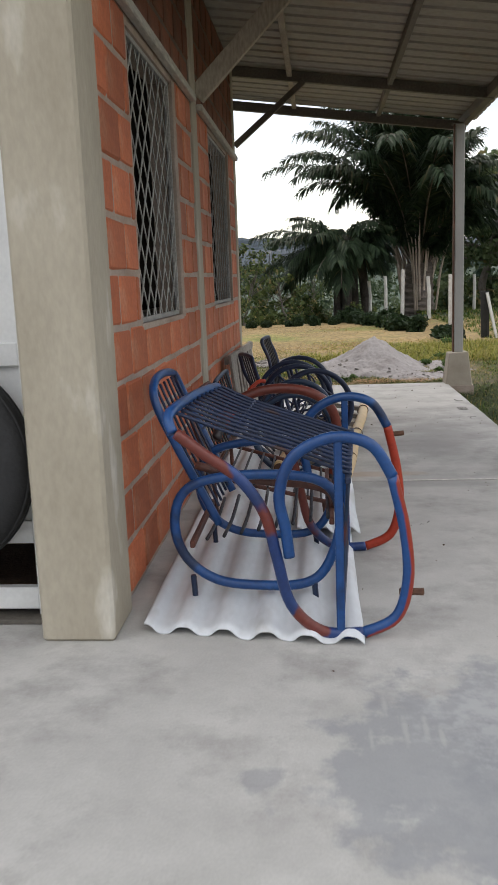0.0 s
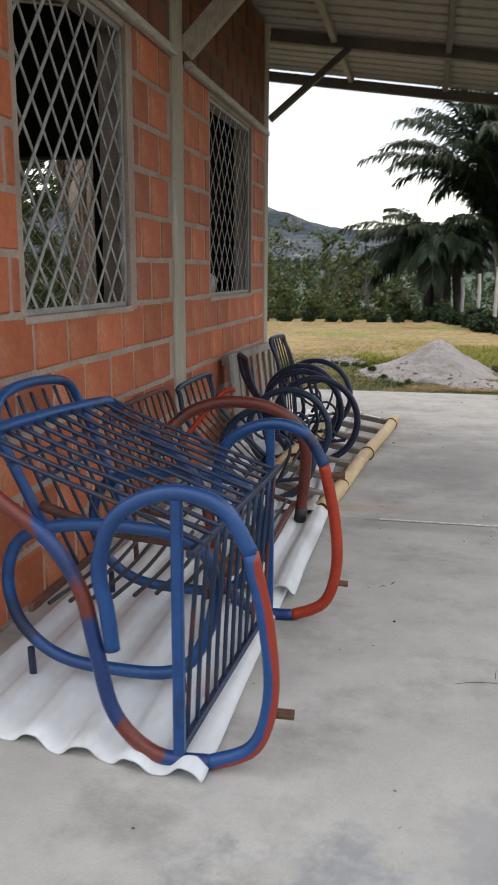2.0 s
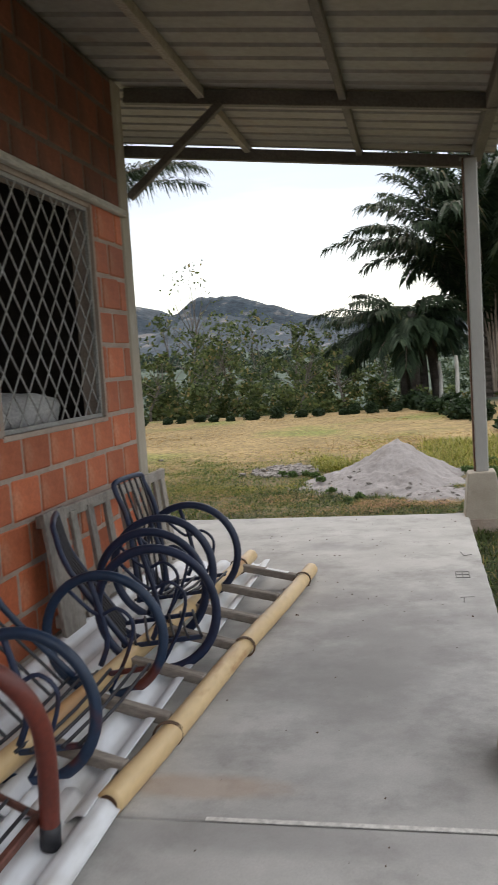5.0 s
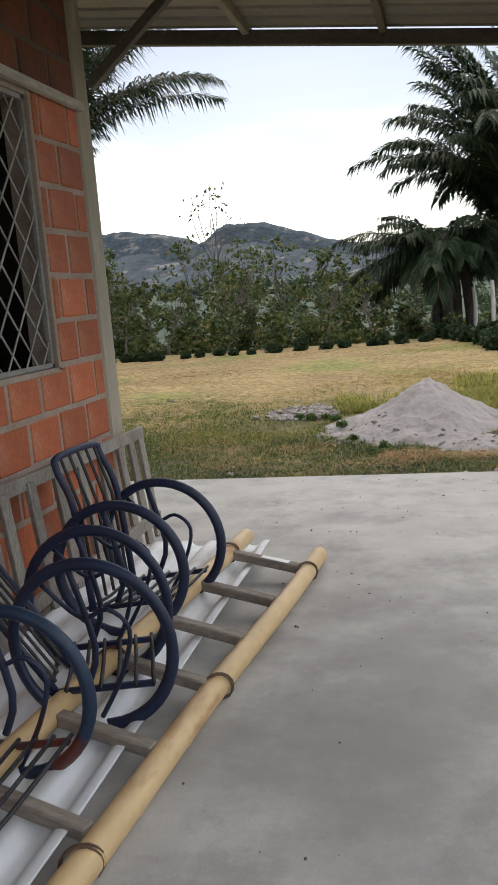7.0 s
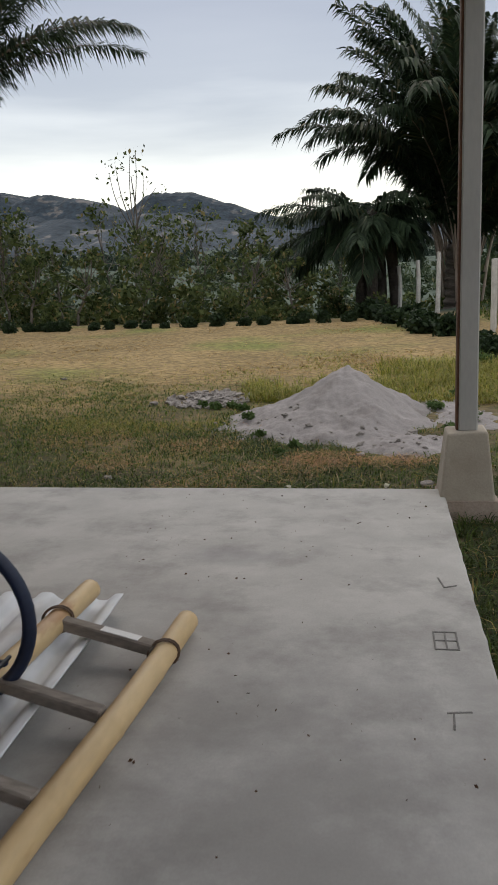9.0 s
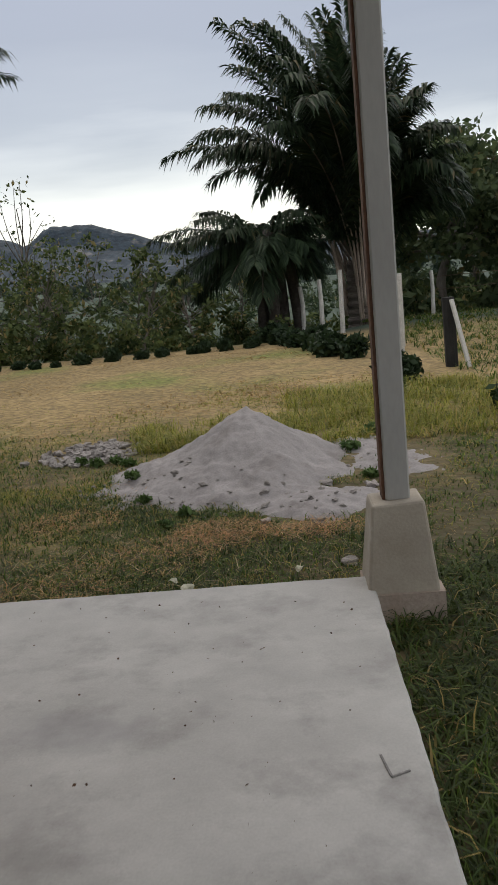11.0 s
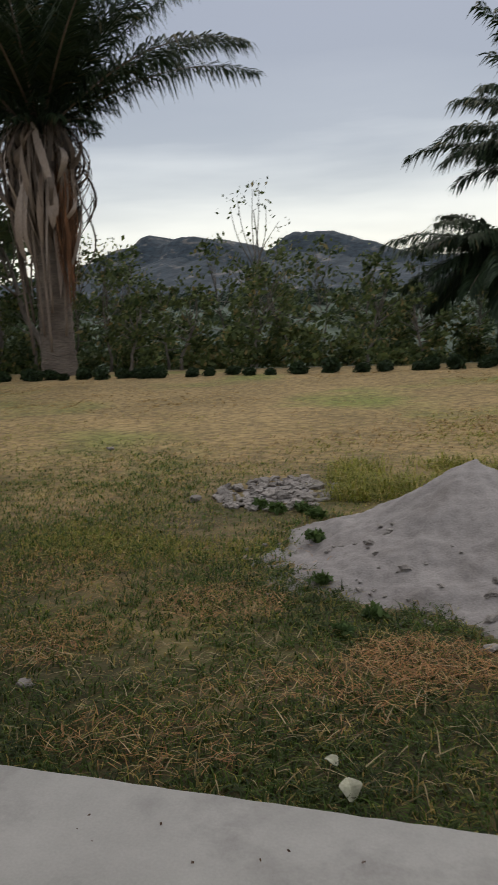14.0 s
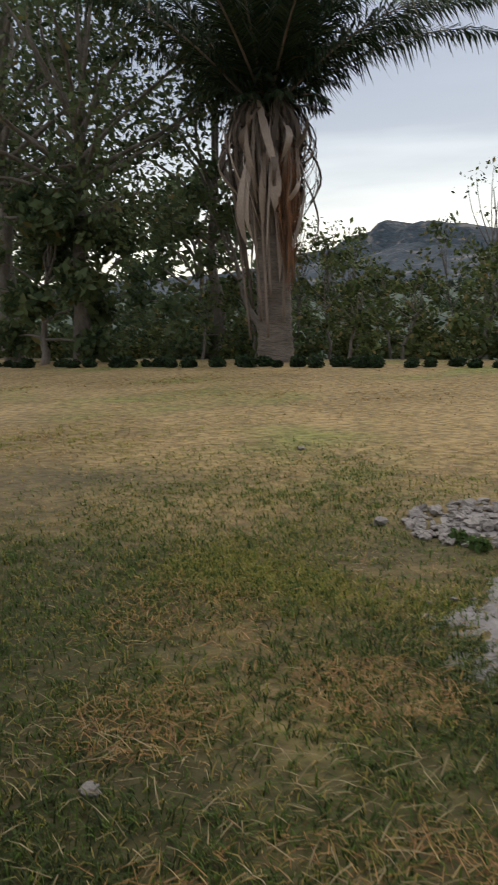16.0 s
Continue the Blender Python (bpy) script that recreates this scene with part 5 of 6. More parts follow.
def palm_crown(parent, base, count, length, rise, bend, pairs, leaf, width, seed, lean=0.0, curl=1.4, shy=0.0, name="crown"):
    random.seed(seed)
    quads = []
    for k in range(count):
        az = k * 2.39996 + random.uniform(-0.25, 0.25)
        u = (k + 0.5) / count
        r0 = rise[0] + (rise[1] - rise[0]) * u + random.uniform(-6, 6)
        b0 = bend[0] + (bend[1] - bend[0]) * u + random.uniform(-8, 8)
        front = 1 - shy * max(0.0, -math.sin(az))
        L = front * length * random.uniform(0.85, 1.08) * (0.88 + 0.12 * u) * (1 - lean * max(0.0, math.cos(az)))
        o = Vector(base) + Vector((0.22 * math.cos(az), 0.22 * math.sin(az), random.uniform(-0.15, 0.15)))
        pts, q = frond(o, az, r0, L, b0, pairs, leaf, width, curl)
        part("frond_stem", Geo().tube(pts, 0.035, 5, taper=lambda t: 1.1 - t), PALM_LEAF if u > 0.25 else DRYFROND, parent, smooth=True)
        quads += q
    v = np.array([tuple(p) for q in quads for p in q]) - np.array(ORIGIN[parent.name])
    return mesh_part(name, fast_mesh("crown", v, np.arange(len(v)).reshape(-1, 4), PALM_LEAF), parent)


def hanging_strips(parent, centre, R, z0, z1, count, mat, name, seed, width=0.07):
    """Dead fronds hanging down round a trunk."""
    random.seed(seed)
    g = Geo()
    for k in range(count):
        a = random.uniform(0, 2 * math.pi)
        rr = R * random.uniform(0.6, 1.1)
        top = z0 + (z1 - z0) * random.uniform(0.0, 0.55) ** 1.5
        low = max(z1, top - (z0 - z1) * random.uniform(0.18, 0.75))
        w = width * random.uniform(0.25, 1.5)
        turn, flare, wave = random.uniform(-0.5, 0.5), random.uniform(0.1, 0.75), random.uniform(0, 6)
        n = 8
        k0 = len(g.v)
        for i in range(n + 1):
            t = i / n
            b = rr * (0.62 + flare * math.sin(math.pi * min(1, 0.1 + t * 0.9)) * 0.8) + 0.05 * math.sin(wave + 7 * t)
            p = Vector((centre[0] + math.cos(a + turn * t) * b, centre[1] + math.sin(a + turn * t) * b, top + (low - top) * t))
            roll = wave + 3.0 * flare * t
            sd = Vector((-math.sin(a) * math.cos(roll), math.cos(a) * math.cos(roll), 0.3 * math.sin(roll))) * w / 2
            s = (0.35 + 0.9 * math.sin(math.pi * (0.08 + 0.6 * t))) * (1 - t ** 4)
            g.v += [tuple(p - sd * s), tuple(p + sd * s)]
        g.f += [(k0 + 2 * i, k0 + 2 * i + 1, k0 + 2 * i + 3, k0 + 2 * i + 2) for i in range(n)]
    return part(name, g, mat, parent, smooth=True)


def ringed_trunk(parent, x, y, z0, z1, r0, r1, name="trunk", lean=(0, 0)):
    n = 60
    pts = [(x + lean[0] * i / n, y + lean[1] * i / n, z0 + (z1 - z0) * i / n) for i in range(n + 1)]
    tap = lambda t: (1 + (r1 / r0 - 1) * t) * (1 + 0.05 * math.sin(t * (z1 - z0) * 26)) * (1.12 - 0.12 * min(1, t * 6))
    return part(name, Geo().tube(pts, r0, 18, taper=tap), PALM_BARK, parent, smooth=True)


PLX, PLY = -10.2, 27.5
palm_left = thing("palm_tree", (PLX, PLY, -0.35), "tall palm with a skirt of dry hanging fronds", "palm")
ringed_trunk(palm_left, PLX, PLY, -0.4, 5.6, 0.43, 0.40)
ringed_trunk(palm_left, PLX - 0.42, PLY + 0.1, -0.4, 4.6, 0.10, 0.09, "side_stem")
palm_crown(palm_left, (PLX, PLY, 5.75), 44, 6.5, (33, 86), (52, 34), 130, 0.9, 0.055, 11, curl=1.7)
hanging_strips(palm_left, (PLX, PLY), 1.0, 6.0, 2.7, 460, DRYFROND, "dry_skirt", 5, 0.11)
hanging_strips(palm_left, (PLX, PLY), 1.08, 5.9, 1.6, 60, PALEFROND, "bleached_strip", 15, 0.19)
palm_crown(palm_left, (PLX, PLY, 5.7), 16, 1.8, (15, 55), (50, 70), 45, 0.45, 0.045, 17, name="withered_crown")
hanging_strips(palm_left, (PLX + 0.72, PLY - 0.35), 0.25, 4.9, 1.3, 340, BRISTLE, "fibre_skirt", 6, 0.028)
random.seed(21)
for k in range(9):
    a = random.uniform(math.pi, 2 * math.pi)
    part("dead_stem", Geo().tube([(PLX + 0.5 * math.cos(a), PLY + 0.5 * math.sin(a), 5.7), (PLX + 0.95 * math.cos(a), PLY + 0.9 * math.sin(a), 5.0), (PLX + 0.85 * math.cos(a), PLY + 0.8 * math.sin(a), 3.6), (PLX + 0.6 * math.cos(a), PLY + 0.6 * math.sin(a), random.uniform(0.3, 2.6))], 0.035, 5, smooth=4), DRYFROND, palm_left, smooth=True)

PRX, PRY = 3.6, 34.0
palm_right = thing("palm_tree", (PRX, PRY, -0.3), "broad oil palm with tall arching fronds from the base", "palm")
ringed_trunk(palm_right, PRX, PRY, -0.9, 1.7, 0.62, 0.5)
palm_crown(palm_right, (PRX, PRY, 1.6), 96, 7.9, (56, 90), (106, 36), 140, 1.05, 0.085, 12, lean=0.42, curl=2.3)
random.seed(31)
for k in range(34):
    a = random.uniform(0, 2 * math.pi)
    r = random.uniform(0.3, 0.7)
    part("old_stalk", Geo().tube([(PRX + r * math.cos(a), PRY + r * math.sin(a), random.uniform(-0.6, 0.8)), (PRX + (r + 0.35) * math.cos(a), PRY + (r + 0.35) * math.sin(a), random.uniform(1.6, 2.4)), (PRX + (r + 0.9) * math.cos(a), PRY + (r + 0.9) * math.sin(a), random.uniform(2.6, 3.8))], 0.045, 5, smooth=3, taper=lambda t: 1.1 - 0.8 * t), STALK, palm_right, smooth=True)

P2X, P2Y = 0.75, 31.6
palm_low = thing("palm_tree", (P2X, P2Y, -0.5), "low dark palm with drooping fronds beside the taller one", "palm")
for dx, dy in ((-0.35, 0.0), (0.3, 0.2), (0.0, -0.3), (0.75, 0.1)):
    part("trunk", Geo().tube([(P2X + dx, P2Y + dy, -0.7), (P2X + dx * 0.8, P2Y + dy, 1.2), (P2X + dx * 0.4, P2Y + dy, 2.75)], 0.17, 9, smooth=4), DARKBARK, palm_low, smooth=True)
palm_crown(palm_low, (P2X, P2Y, 2.3), 36, 3.2, (-20, 46), (44, 58), 100, 0.72, 0.055, 13, lean=0.5, shy=0.15)


# ---- broadleaf trees, saplings, hedge ----
def limb(g, a, b, r, bend, seed):
    a, b = Vector(a), Vector(b)
    m = a.lerp(b, 0.5) + Vector((math.sin(seed * 3.1) * bend, math.cos(seed * 2.3) * bend, bend * 0.4))
    g.tube([a, m, b], r, 7, smooth=5, taper=lambda t: 1 - 0.72 * t)


def tree(x, y, z0, h, r, spread, clumps, per, leaf, mat, label, seed, lean=(0, 0), name="tree", low=0.35, bark=BARK, group=""):
    """A tapered trunk with limbs, and a crown of leaf clumps with gaps."""
    random.seed(seed)
    ob = thing(name, (x, y, z0), label, "tree", group)
    fork = z0 + h * low
    top = Vector((x + lean[0], y + lean[1], z0 + h * 0.9))
    f = Vector((x + lean[0] * low, y + lean[1] * low, fork))
    part("trunk", Geo().tube([(x, y, z0 - 0.2), f.lerp(Vector((x, y, z0)), 0.5) + Vector((0.04 * h * math.sin(seed), 0, 0)), f, f.lerp(top, 0.5) + Vector((0.05 * h * math.sin(seed * 2), 0.03 * h, 0)), top], r, 9, smooth=6, taper=lambda t: 1.15 - 0.95 * t), bark, ob, smooth=True)
    centres, radii = [], []
    for k in range(clumps):
        u = (k + 0.5) / clumps
        a = k * 2.4 + random.uniform(-0.5, 0.5)
        e = low + (1.0 - low) * u + random.uniform(-0.08, 0.08)
        rad = spread * math.sin(math.pi * min(0.97, 0.22 + 0.75 * u)) * random.uniform(0.45, 1.05)
        c = Vector((x + lean[0] * e + math.cos(a) * rad, y + lean[1] * e + math.sin(a) * rad, z0 + h * e))
        g = Geo()
        s = f.lerp(top, max(0.0, (e - low) * 0.8))
        limb(g, s, c, r * 0.34, 0.10 * spread, k + seed)
        part("limb", g, bark, ob, smooth=True)
        centres.append(c)
        radii.append(spread * random.uniform(0.24, 0.42))
    pts = clump_points([tuple(c) for c in centres], radii, [per] * clumps, 0.72, 0.25)
    v, fc = leaves(pts, leaf)
    v = v - np.array((x, y, z0))
    mesh_part("crown", fast_mesh("crown", v, fc, mat), ob)
    return ob


GROVE = "dense dark green broadleaf tree at the lawn's edge"
tree(-16.2, 26.9, -0.3, 10.5, 0.24, 4.4, 28, 330, 0.09, TREE_LEAF, GROVE, 3, (0.5, 0.3), group="grove by the tall palm")
tree(-19.2, 27.3, -0.3, 12.5, 0.30, 5.0, 28, 340, 0.095, TREE_LEAF, GROVE, 5, (-0.5, 0.5), group="grove by the tall palm")
tree(-14.2, 30.2, -0.5, 9.0, 0.20, 3.3, 16, 150, 0.12, TREE_LEAF, GROVE, 8, (0.4, 0.5), group="grove by the tall palm")
tree(-22.5, 30.0, -0.4, 11.0, 0.26, 4.6, 22, 190, 0.14, TREE_LEAF, GROVE, 9, (0.2, 0.2), group="grove by the tall palm")
tree(-11.2, 28.6, -0.4, 5.2, 0.11, 1.5, 9, 90, 0.13, TREE_LEAF, "thin leaning tree with pale bark beside the palm", 14, (-1.9, 0.4), group="grove by the tall palm")
tree(-17.0, 26.2, -0.3, 4.6, 0.13, 2.4, 14, 420, 0.15, TREE_LEAF, "bushy dark tree with several low limbs", 15, (0.8, 0.1), low=0.18, group="grove by the tall palm")
BACK = "dark tree standing behind the grove"
for k, (x, y, hh) in enumerate(((-19.5, 37.0, 7.5), (-25.5, 38.0, 8.5), (-30.0, 35.0, 8.0), (-35.0, 40.0, 9.0))):
    tree(x, y, -1.2, hh, 0.2, 3.6, 18, 150, 0.17, TREE_LEAF, BACK, 80 + k, low=0.14, group="trees behind the grove")
RIGHT = "dark broadleaf tree beyond the pasture fence"
tree(7.6, 42.0, -0.6, 6.6, 0.22, 3.4, 26, 210, 0.17, TREE_LEAF, RIGHT, 23, (0.4, 0), group="trees beyond the pasture")
tree(12.2, 41.0, -0.6, 6.4, 0.24, 3.8, 26, 210, 0.17, TREE_LEAF, RIGHT, 24, (-0.4, 0.3), group="trees beyond the pasture")
tree(17.0, 44.0, -0.6, 7.4, 0.24, 4.2, 24, 210, 0.17, TREE_LEAF, RIGHT, 25, (0.2, 0.2), group="trees beyond the pasture")
tree(9.8, 47.0, -0.6, 6.5, 0.2, 3.4, 20, 210, 0.17, TREE_LEAF, RIGHT, 26, group="trees beyond the pasture")

SAP = "slender sapling with sparse leaves past the lawn's edge"
tree(-9.7, 42.8, -1.9, 7.9, 0.085, 2.1, 20, 14, 0.09, THICKET, SAP, 41, (0.1, 0), low=0.35, group="saplings past the lawn")
random.seed(77)
spots = [(-12.6, 36.0, 4.4), (-11.0, 33.5, 3.6), (-8.0, 34.5, 4.2), (-6.6, 32.5, 3.4), (-5.2, 36.0, 4.6), (-3.6, 33.0, 3.3), (-2.0, 37.0, 4.0), (-14.5, 39.0, 5.6), (-7.2, 39.0, 5.2), (-10.2, 30.2, 3.6), (-4.4, 41.0, 5.0), (-0.6, 39.0, 4.0), (-12.2, 32.0, 4.6), (-8.8, 31.2, 2.8)]
for k, (x, y, h) in enumerate(spots):
    tree(x, y, ground_z(x, y), h * 0.92, 0.045, h * 0.36, 17, 36, 0.085, THICKET, SAP, 50 + k, (random.uniform(-0.7, 0.7), 0.2), low=0.22, group="saplings past the lawn")
BRANCHY = "crooked young tree with bare forking limbs and sparse leaves"
for k, (x, y, h, lean) in enumerate(((-5.9, 29.6, 2.7, 0.9), (-4.7, 29.9, 2.5, -0.8), (-7.6, 29.2, 2.2, 0.5), (-11.9, 29.4, 2.4, -0.5), (-2.9, 30.2, 2.3, 0.6), (-9.0, 29.0, 1.9, 0.4), (-1.4, 29.6, 1.8, -0.3), (-13.6, 29.0, 2.6, 0.6))):
    tree(x, y, ground_z(x, y), h, 0.05, h * 0.42, 12, 40, 0.075, THICKET, BRANCHY, 140 + k, (lean, 0.1), low=0.26, group="young trees behind the lawn")


def bush_mesh(seed, r):
    random.seed(seed)
    pts = clump_points([(random.uniform(-0.3, 0.3) * r, random.uniform(-0.3, 0.3) * r, r * random.uniform(0.4, 0.8)) for _ in range(5)], [r * random.uniform(0.5, 0.8) for _ in range(5)], [300] * 5, 0.85, 0.3)
    v, f = leaves(pts, 0.062 * r / 0.3)
    return fast_mesh("bush", v, f, HEDGE)


BUSHES = [bush_mesh(k, 0.30) for k in range(4)]
spots = [(-21 + 0.37 * k, edge_y(-21 + 0.37 * k) + 0.45) for k in range(60)]
spots += [(0.55 + 0.125 * k, 28.6 - 0.46 * k) for k in range(15)] + [(2.8, 18.4), (3.05, 15.4), (2.62, 19.6)]
random.seed(5)
for k, (x, y) in enumerate(spots):
    s = random.uniform(0.75, 1.25) * (1.0 if k > 59 else 0.62)
    o = new("bush", BUSHES[k % 4])
    o.matrix_world = Matrix.LocRotScale((x + random.uniform(-0.25, 0.25), y + random.uniform(-0.2, 0.2), ground_z(x, y) - 0.02), Euler((0, 0, random.uniform(0, 6))), (s, s, s * random.uniform(0.8, 1.2)))
    tagged(o, "small clipped dark bush along the lawn's edge", "bush", "hedge of small bushes")


# ---- thickets and far woods ----
def scatter(name, count, xr, yr, hr, clump_r, per, leaf, label, seed, rule=None, mat=THICKET):
    global RNG
    RNG = np.random.default_rng(seed)
    random.seed(seed)
    cs, rs, ks = [], [], []
    while len(cs) < count:
        x, y = random.uniform(*xr), random.uniform(*yr)
        if rule and not rule(x, y):
            continue
        h = random.uniform(*hr)
        z = ground_z(x, y)
        for j in range(2):
            cs.append((x + random.uniform(-1, 1) * clump_r * 0.6, y + random.uniform(-1, 1) * clump_r * 0.6, z + h * (0.3 + 0.45 * j)))
            rs.append(clump_r * random.uniform(0.6, 1.15))
            ks.append(per)
    v, f = leaves(clump_points(cs, rs, ks, 0.8, 0.3), leaf)
    tagged(new(name, fast_mesh(name, v, f, mat)), label, "undergrowth", kind="stuff")


past_edge = lambda x, y: y > edge_y(x) + 1.3 and not (x > 0.8 and y < 36)
patchy = lambda x, y: past_edge(x, y) and noise.noise(Vector((x * 0.22, y * 0.22, 3.0))) > -0.12
scatter("thicket", 300, (-34, 3), (27.5, 36), (0.1, 1.25), 0.42, 110, 0.075, "tangled green undergrowth past the lawn's edge", 61, past_edge)
scatter("thicket", 260, (-48, 8), (36, 62), (0.3, 2.1), 0.62, 130, 0.10, "taller scrub on the falling ground", 62, patchy)
scatter("dark_scrub", 90, (4.5, 30), (38, 46), (1.0, 3.0), 1.2, 120, 0.22, "dark scrub behind the pasture fence", 63, mat=TREE_LEAF)
scatter("dark_scrub", 60, (-26, -11), (28.5, 36), (0.6, 2.6), 0.9, 150, 0.10, "dark undergrowth beneath the grove", 64, mat=TREE_LEAF)
scatter("far_woods", 800, (-150, 60), (60, 170), (0.6, 2.8), 1.1, 110, 0.20, "open woodland on the near slopes", 65, mat=WOODS)
scatter("far_woods", 1100, (-380, 120), (170, 480), (1, 4), 2.4, 70, 0.5, "wooded slopes below the hills", 66, mat=FARWOODS)

# ---- fence, gate, posts ----
for k, (x, y, h) in enumerate(((1.55, 31.2, 1.2), (2.03, 30.3, 1.35), (2.50, 29.2, 1.55), (3.30, 28.6, 1.3), (5.6, 33.5, 1.3), (8.5, 35.0, 1.3), (11.5, 36.5, 1.3))):
    b = solid("fence_post", Geo().tube([(x, y, -0.4), (x + 0.02, y, h * 0.5), (x + 0.03 * (k % 3 - 1), y, h - 0.1)], 0.065, 8, taper=lambda t: 1 - 0.15 * t), WHITEWASH, "whitewashed round wooden fence post", "post", "pasture fence posts")
solid("fence_wire", Geo().tube([(5.6, 33.5, 1.0), (8.5, 35.0, 1.0), (11.5, 36.5, 1.0)], 0.008, 4).tube([(5.6, 33.5, 0.6), (8.5, 35.0, 0.6), (11.5, 36.5, 0.6)], 0.008, 4), WIRE, "thin rusty wires between the fence posts", "wire")
gate2 = thing("pasture_gate", (3.2, 23.0, -0.15), "narrow white wooden gate standing open in the pasture fence", "gate")
for x, y in ((3.10, 22.6), (3.26, 23.6)):
    part("gate_post", Geo().box((x - 0.045, y - 0.045, -0.2), (x + 0.045, y + 0.045, 1.25), 0.006), WHITEWASH, gate2)
for z in (0.2, 0.6, 1.05):
    part("gate_rail", Geo().beam((3.10, 22.6, z), (3.26, 23.6, z), 0.03, 0.09, 0.004), WHITEWASH, gate2)
part("gate_brace", Geo().beam((3.10, 22.62, 0.2), (3.26, 23.58, 1.05), 0.025, 0.07, 0.004), WHITEWASH, gate2)
solid("charred_post", Geo().tube([(3.42, 19.6, -0.3), (3.41, 19.6, 0.4), (3.40, 19.6, 0.86)], 0.095, 9), BLACKPOST, "thick blackened wooden post in the grass", "post")
solid("leaning_board", Geo().beam((3.62, 19.35, -0.16), (3.43, 19.5, 0.83), 0.10, 0.03, 0.004), WHITEWASH, "white board leaning against the blackened post", "board")

# ---- weeds, hay, grass ----
def blades(name, n, place, length, width, mat, label, lean=0.6, lying=False, seed=1, category="grass"):
    """Thin bent grass blades: two triangles each."""
    rng = np.random.default_rng(seed)
    P = place(rng, n)
    n = len(P)
    a = rng.random(n) * 2 * np.pi
    L = length * rng.uniform(0.5, 1.5, n)
    W = width * rng.uniform(0.6, 1.3, n)
    out = np.stack([np.cos(a), np.sin(a), np.zeros(n)], 1)
    side = np.stack([-np.sin(a), np.cos(a), np.zeros(n)], 1) * (W / 2)[:, None]
    if lying:
        tilt = rng.uniform(0.02, 0.35, n)
    else:
        tilt = rng.uniform(0.25, 1.0, n) * (1.4 - lean)
    mid = P + out * (L * 0.45 * np.cos(tilt))[:, None] + np.array([0, 0, 1]) * (L * 0.55 * np.sin(tilt))[:, None]
    tip = P + out * (L * np.cos(tilt * 0.6))[:, None] + np.array([0, 0, 1]) * (L * 0.8 * np.sin(tilt * 0.7))[:, None]
    v = np.stack([P - side, P + side, mid + side * 0.8, tip, mid - side * 0.8], 1).reshape(-1, 3)
    k = np.arange(n)[:, None] * 5
    tris = k + np.array([[4, 2, 3]])
    tri = np.concatenate([k + np.array([[0, 1, 2]]), k + np.array([[0, 2, 4]]), tris], 0)
    return tagged(new(name, fast_mesh(name, v, tri, mat)), label, category, kind="stuff")


def lawn_area(x0, x1, y0, y1, sign=1.0, even=0.55, rise=0.01, fall=0.01):
    def place(rng, n):
        tufts = max(1, n // 9)
        x = np.repeat(rng.uniform(x0, x1, tufts), 9) + rng.normal(size=tufts * 9) * 0.022
        y = np.repeat(rng.uniform(y0, y1, tufts), 9) + rng.normal(size=tufts * 9) * 0.022
        n = len(x)
        keep = ~((x < 1.29) & (y < 10.63))
        dx, dy = x - cx, y - cy
        d = np.hypot(dx / np.where(dx < 0, PILE_L, PILE_R), dy / np.where(dy < 0, PILE_F, PILE_B))
        keep &= d > 0.72 + 0.12 * np.sin(np.arctan2(dy, dx) * 9) + 0.08 * rng.random(n)
        keep &= np.hypot((x + 0.95) / 0.48, (y - 14.85) / 0.55) > 0.85 + 0.3 * rng.random(n)
        keep &= np.hypot((x - 1.1) / 0.5, (y - 12.45) / 0.4) > 1
        keep &= (np.hypot((x - 1.75) / 0.40, (y - 13.5) / 0.7) > 1) | (rng.random(n) < 0.15)
        keep &= ~((abs(x - 1.39) < 0.15) & (abs(y - 10.52) < 0.15))
        if x1 - x0 > 3:
            keep &= rng.random(n) < np.clip((x1 - x) / 1.3, 0, 1) * (np.clip((x - x0) / 1.3, 0, 1) if x0 < 1 else 1)
        wander = 0.6 * np.sin(x * 1.3 + 0.8 * np.sin(y * 1.1)) + 0.4 * np.sin(x * 3.1 + y)
        keep &= rng.random(n) < np.clip((y - y0 + wander * min(1.0, rise)) / rise, 0, 1) * np.clip((y1 - y + wander * min(1.0, fall)) / fall, 0, 1)
        patch = np.sin(x * 2.3 + 1.7 * np.sin(y * 1.9)) * np.sin(y * 2.9 + 1.1 * np.sin(x * 2.1)) + 0.5 * np.sin(x * 7.1 + 2 * np.sin(y * 5.3)) * np.sin(y * 8.3) + 0.35 * np.sin(x * 0.9 + y * 0.7)
        keep &= rng.random(n) < np.clip(even + 0.5 * sign * patch, 0.04, 1.0)
        return np.stack([x[keep], y[keep], np.full(keep.sum(), GZ - 0.012)], 1)
    return place


blades("grass", 270000, lawn_area(-4.8, 2.8, 10.6, 17.5, 1.0, 0.72, fall=5.5), 0.064, 0.006, BLADE, "short dark green grass by the slab", lean=0.2, seed=1)
blades("dry_grass", 95000, lawn_area(-4.8, 2.8, 10.6, 16.0, -1.0, 0.42, fall=3.0), 0.055, 0.0045, DRYBLADE, "short dry grass in brown patches by the slab", lean=0.9, seed=21)
blades("grass", 125000, lawn_area(-8.0, 4.5, 12.4, 20.0, 1.0, 0.45, rise=3.0, fall=3.0), 0.06, 0.008, FRESH, "short mown grass on the lawn", seed=2)
blades("dry_grass", 80000, lawn_area(-8.0, 4.5, 13.0, 19.5, -1.0, 0.5, rise=3.0, fall=2.0), 0.06, 0.008, DRYBLADE, "dry mown grass on the lawn", seed=22)
blades("dry_grass", 70000, lawn_area(-16.0, 3.5, 17.0, 26.3, rise=3.0), 0.05, 0.014, DRYBLADE, "dry mown grass further out", seed=3)
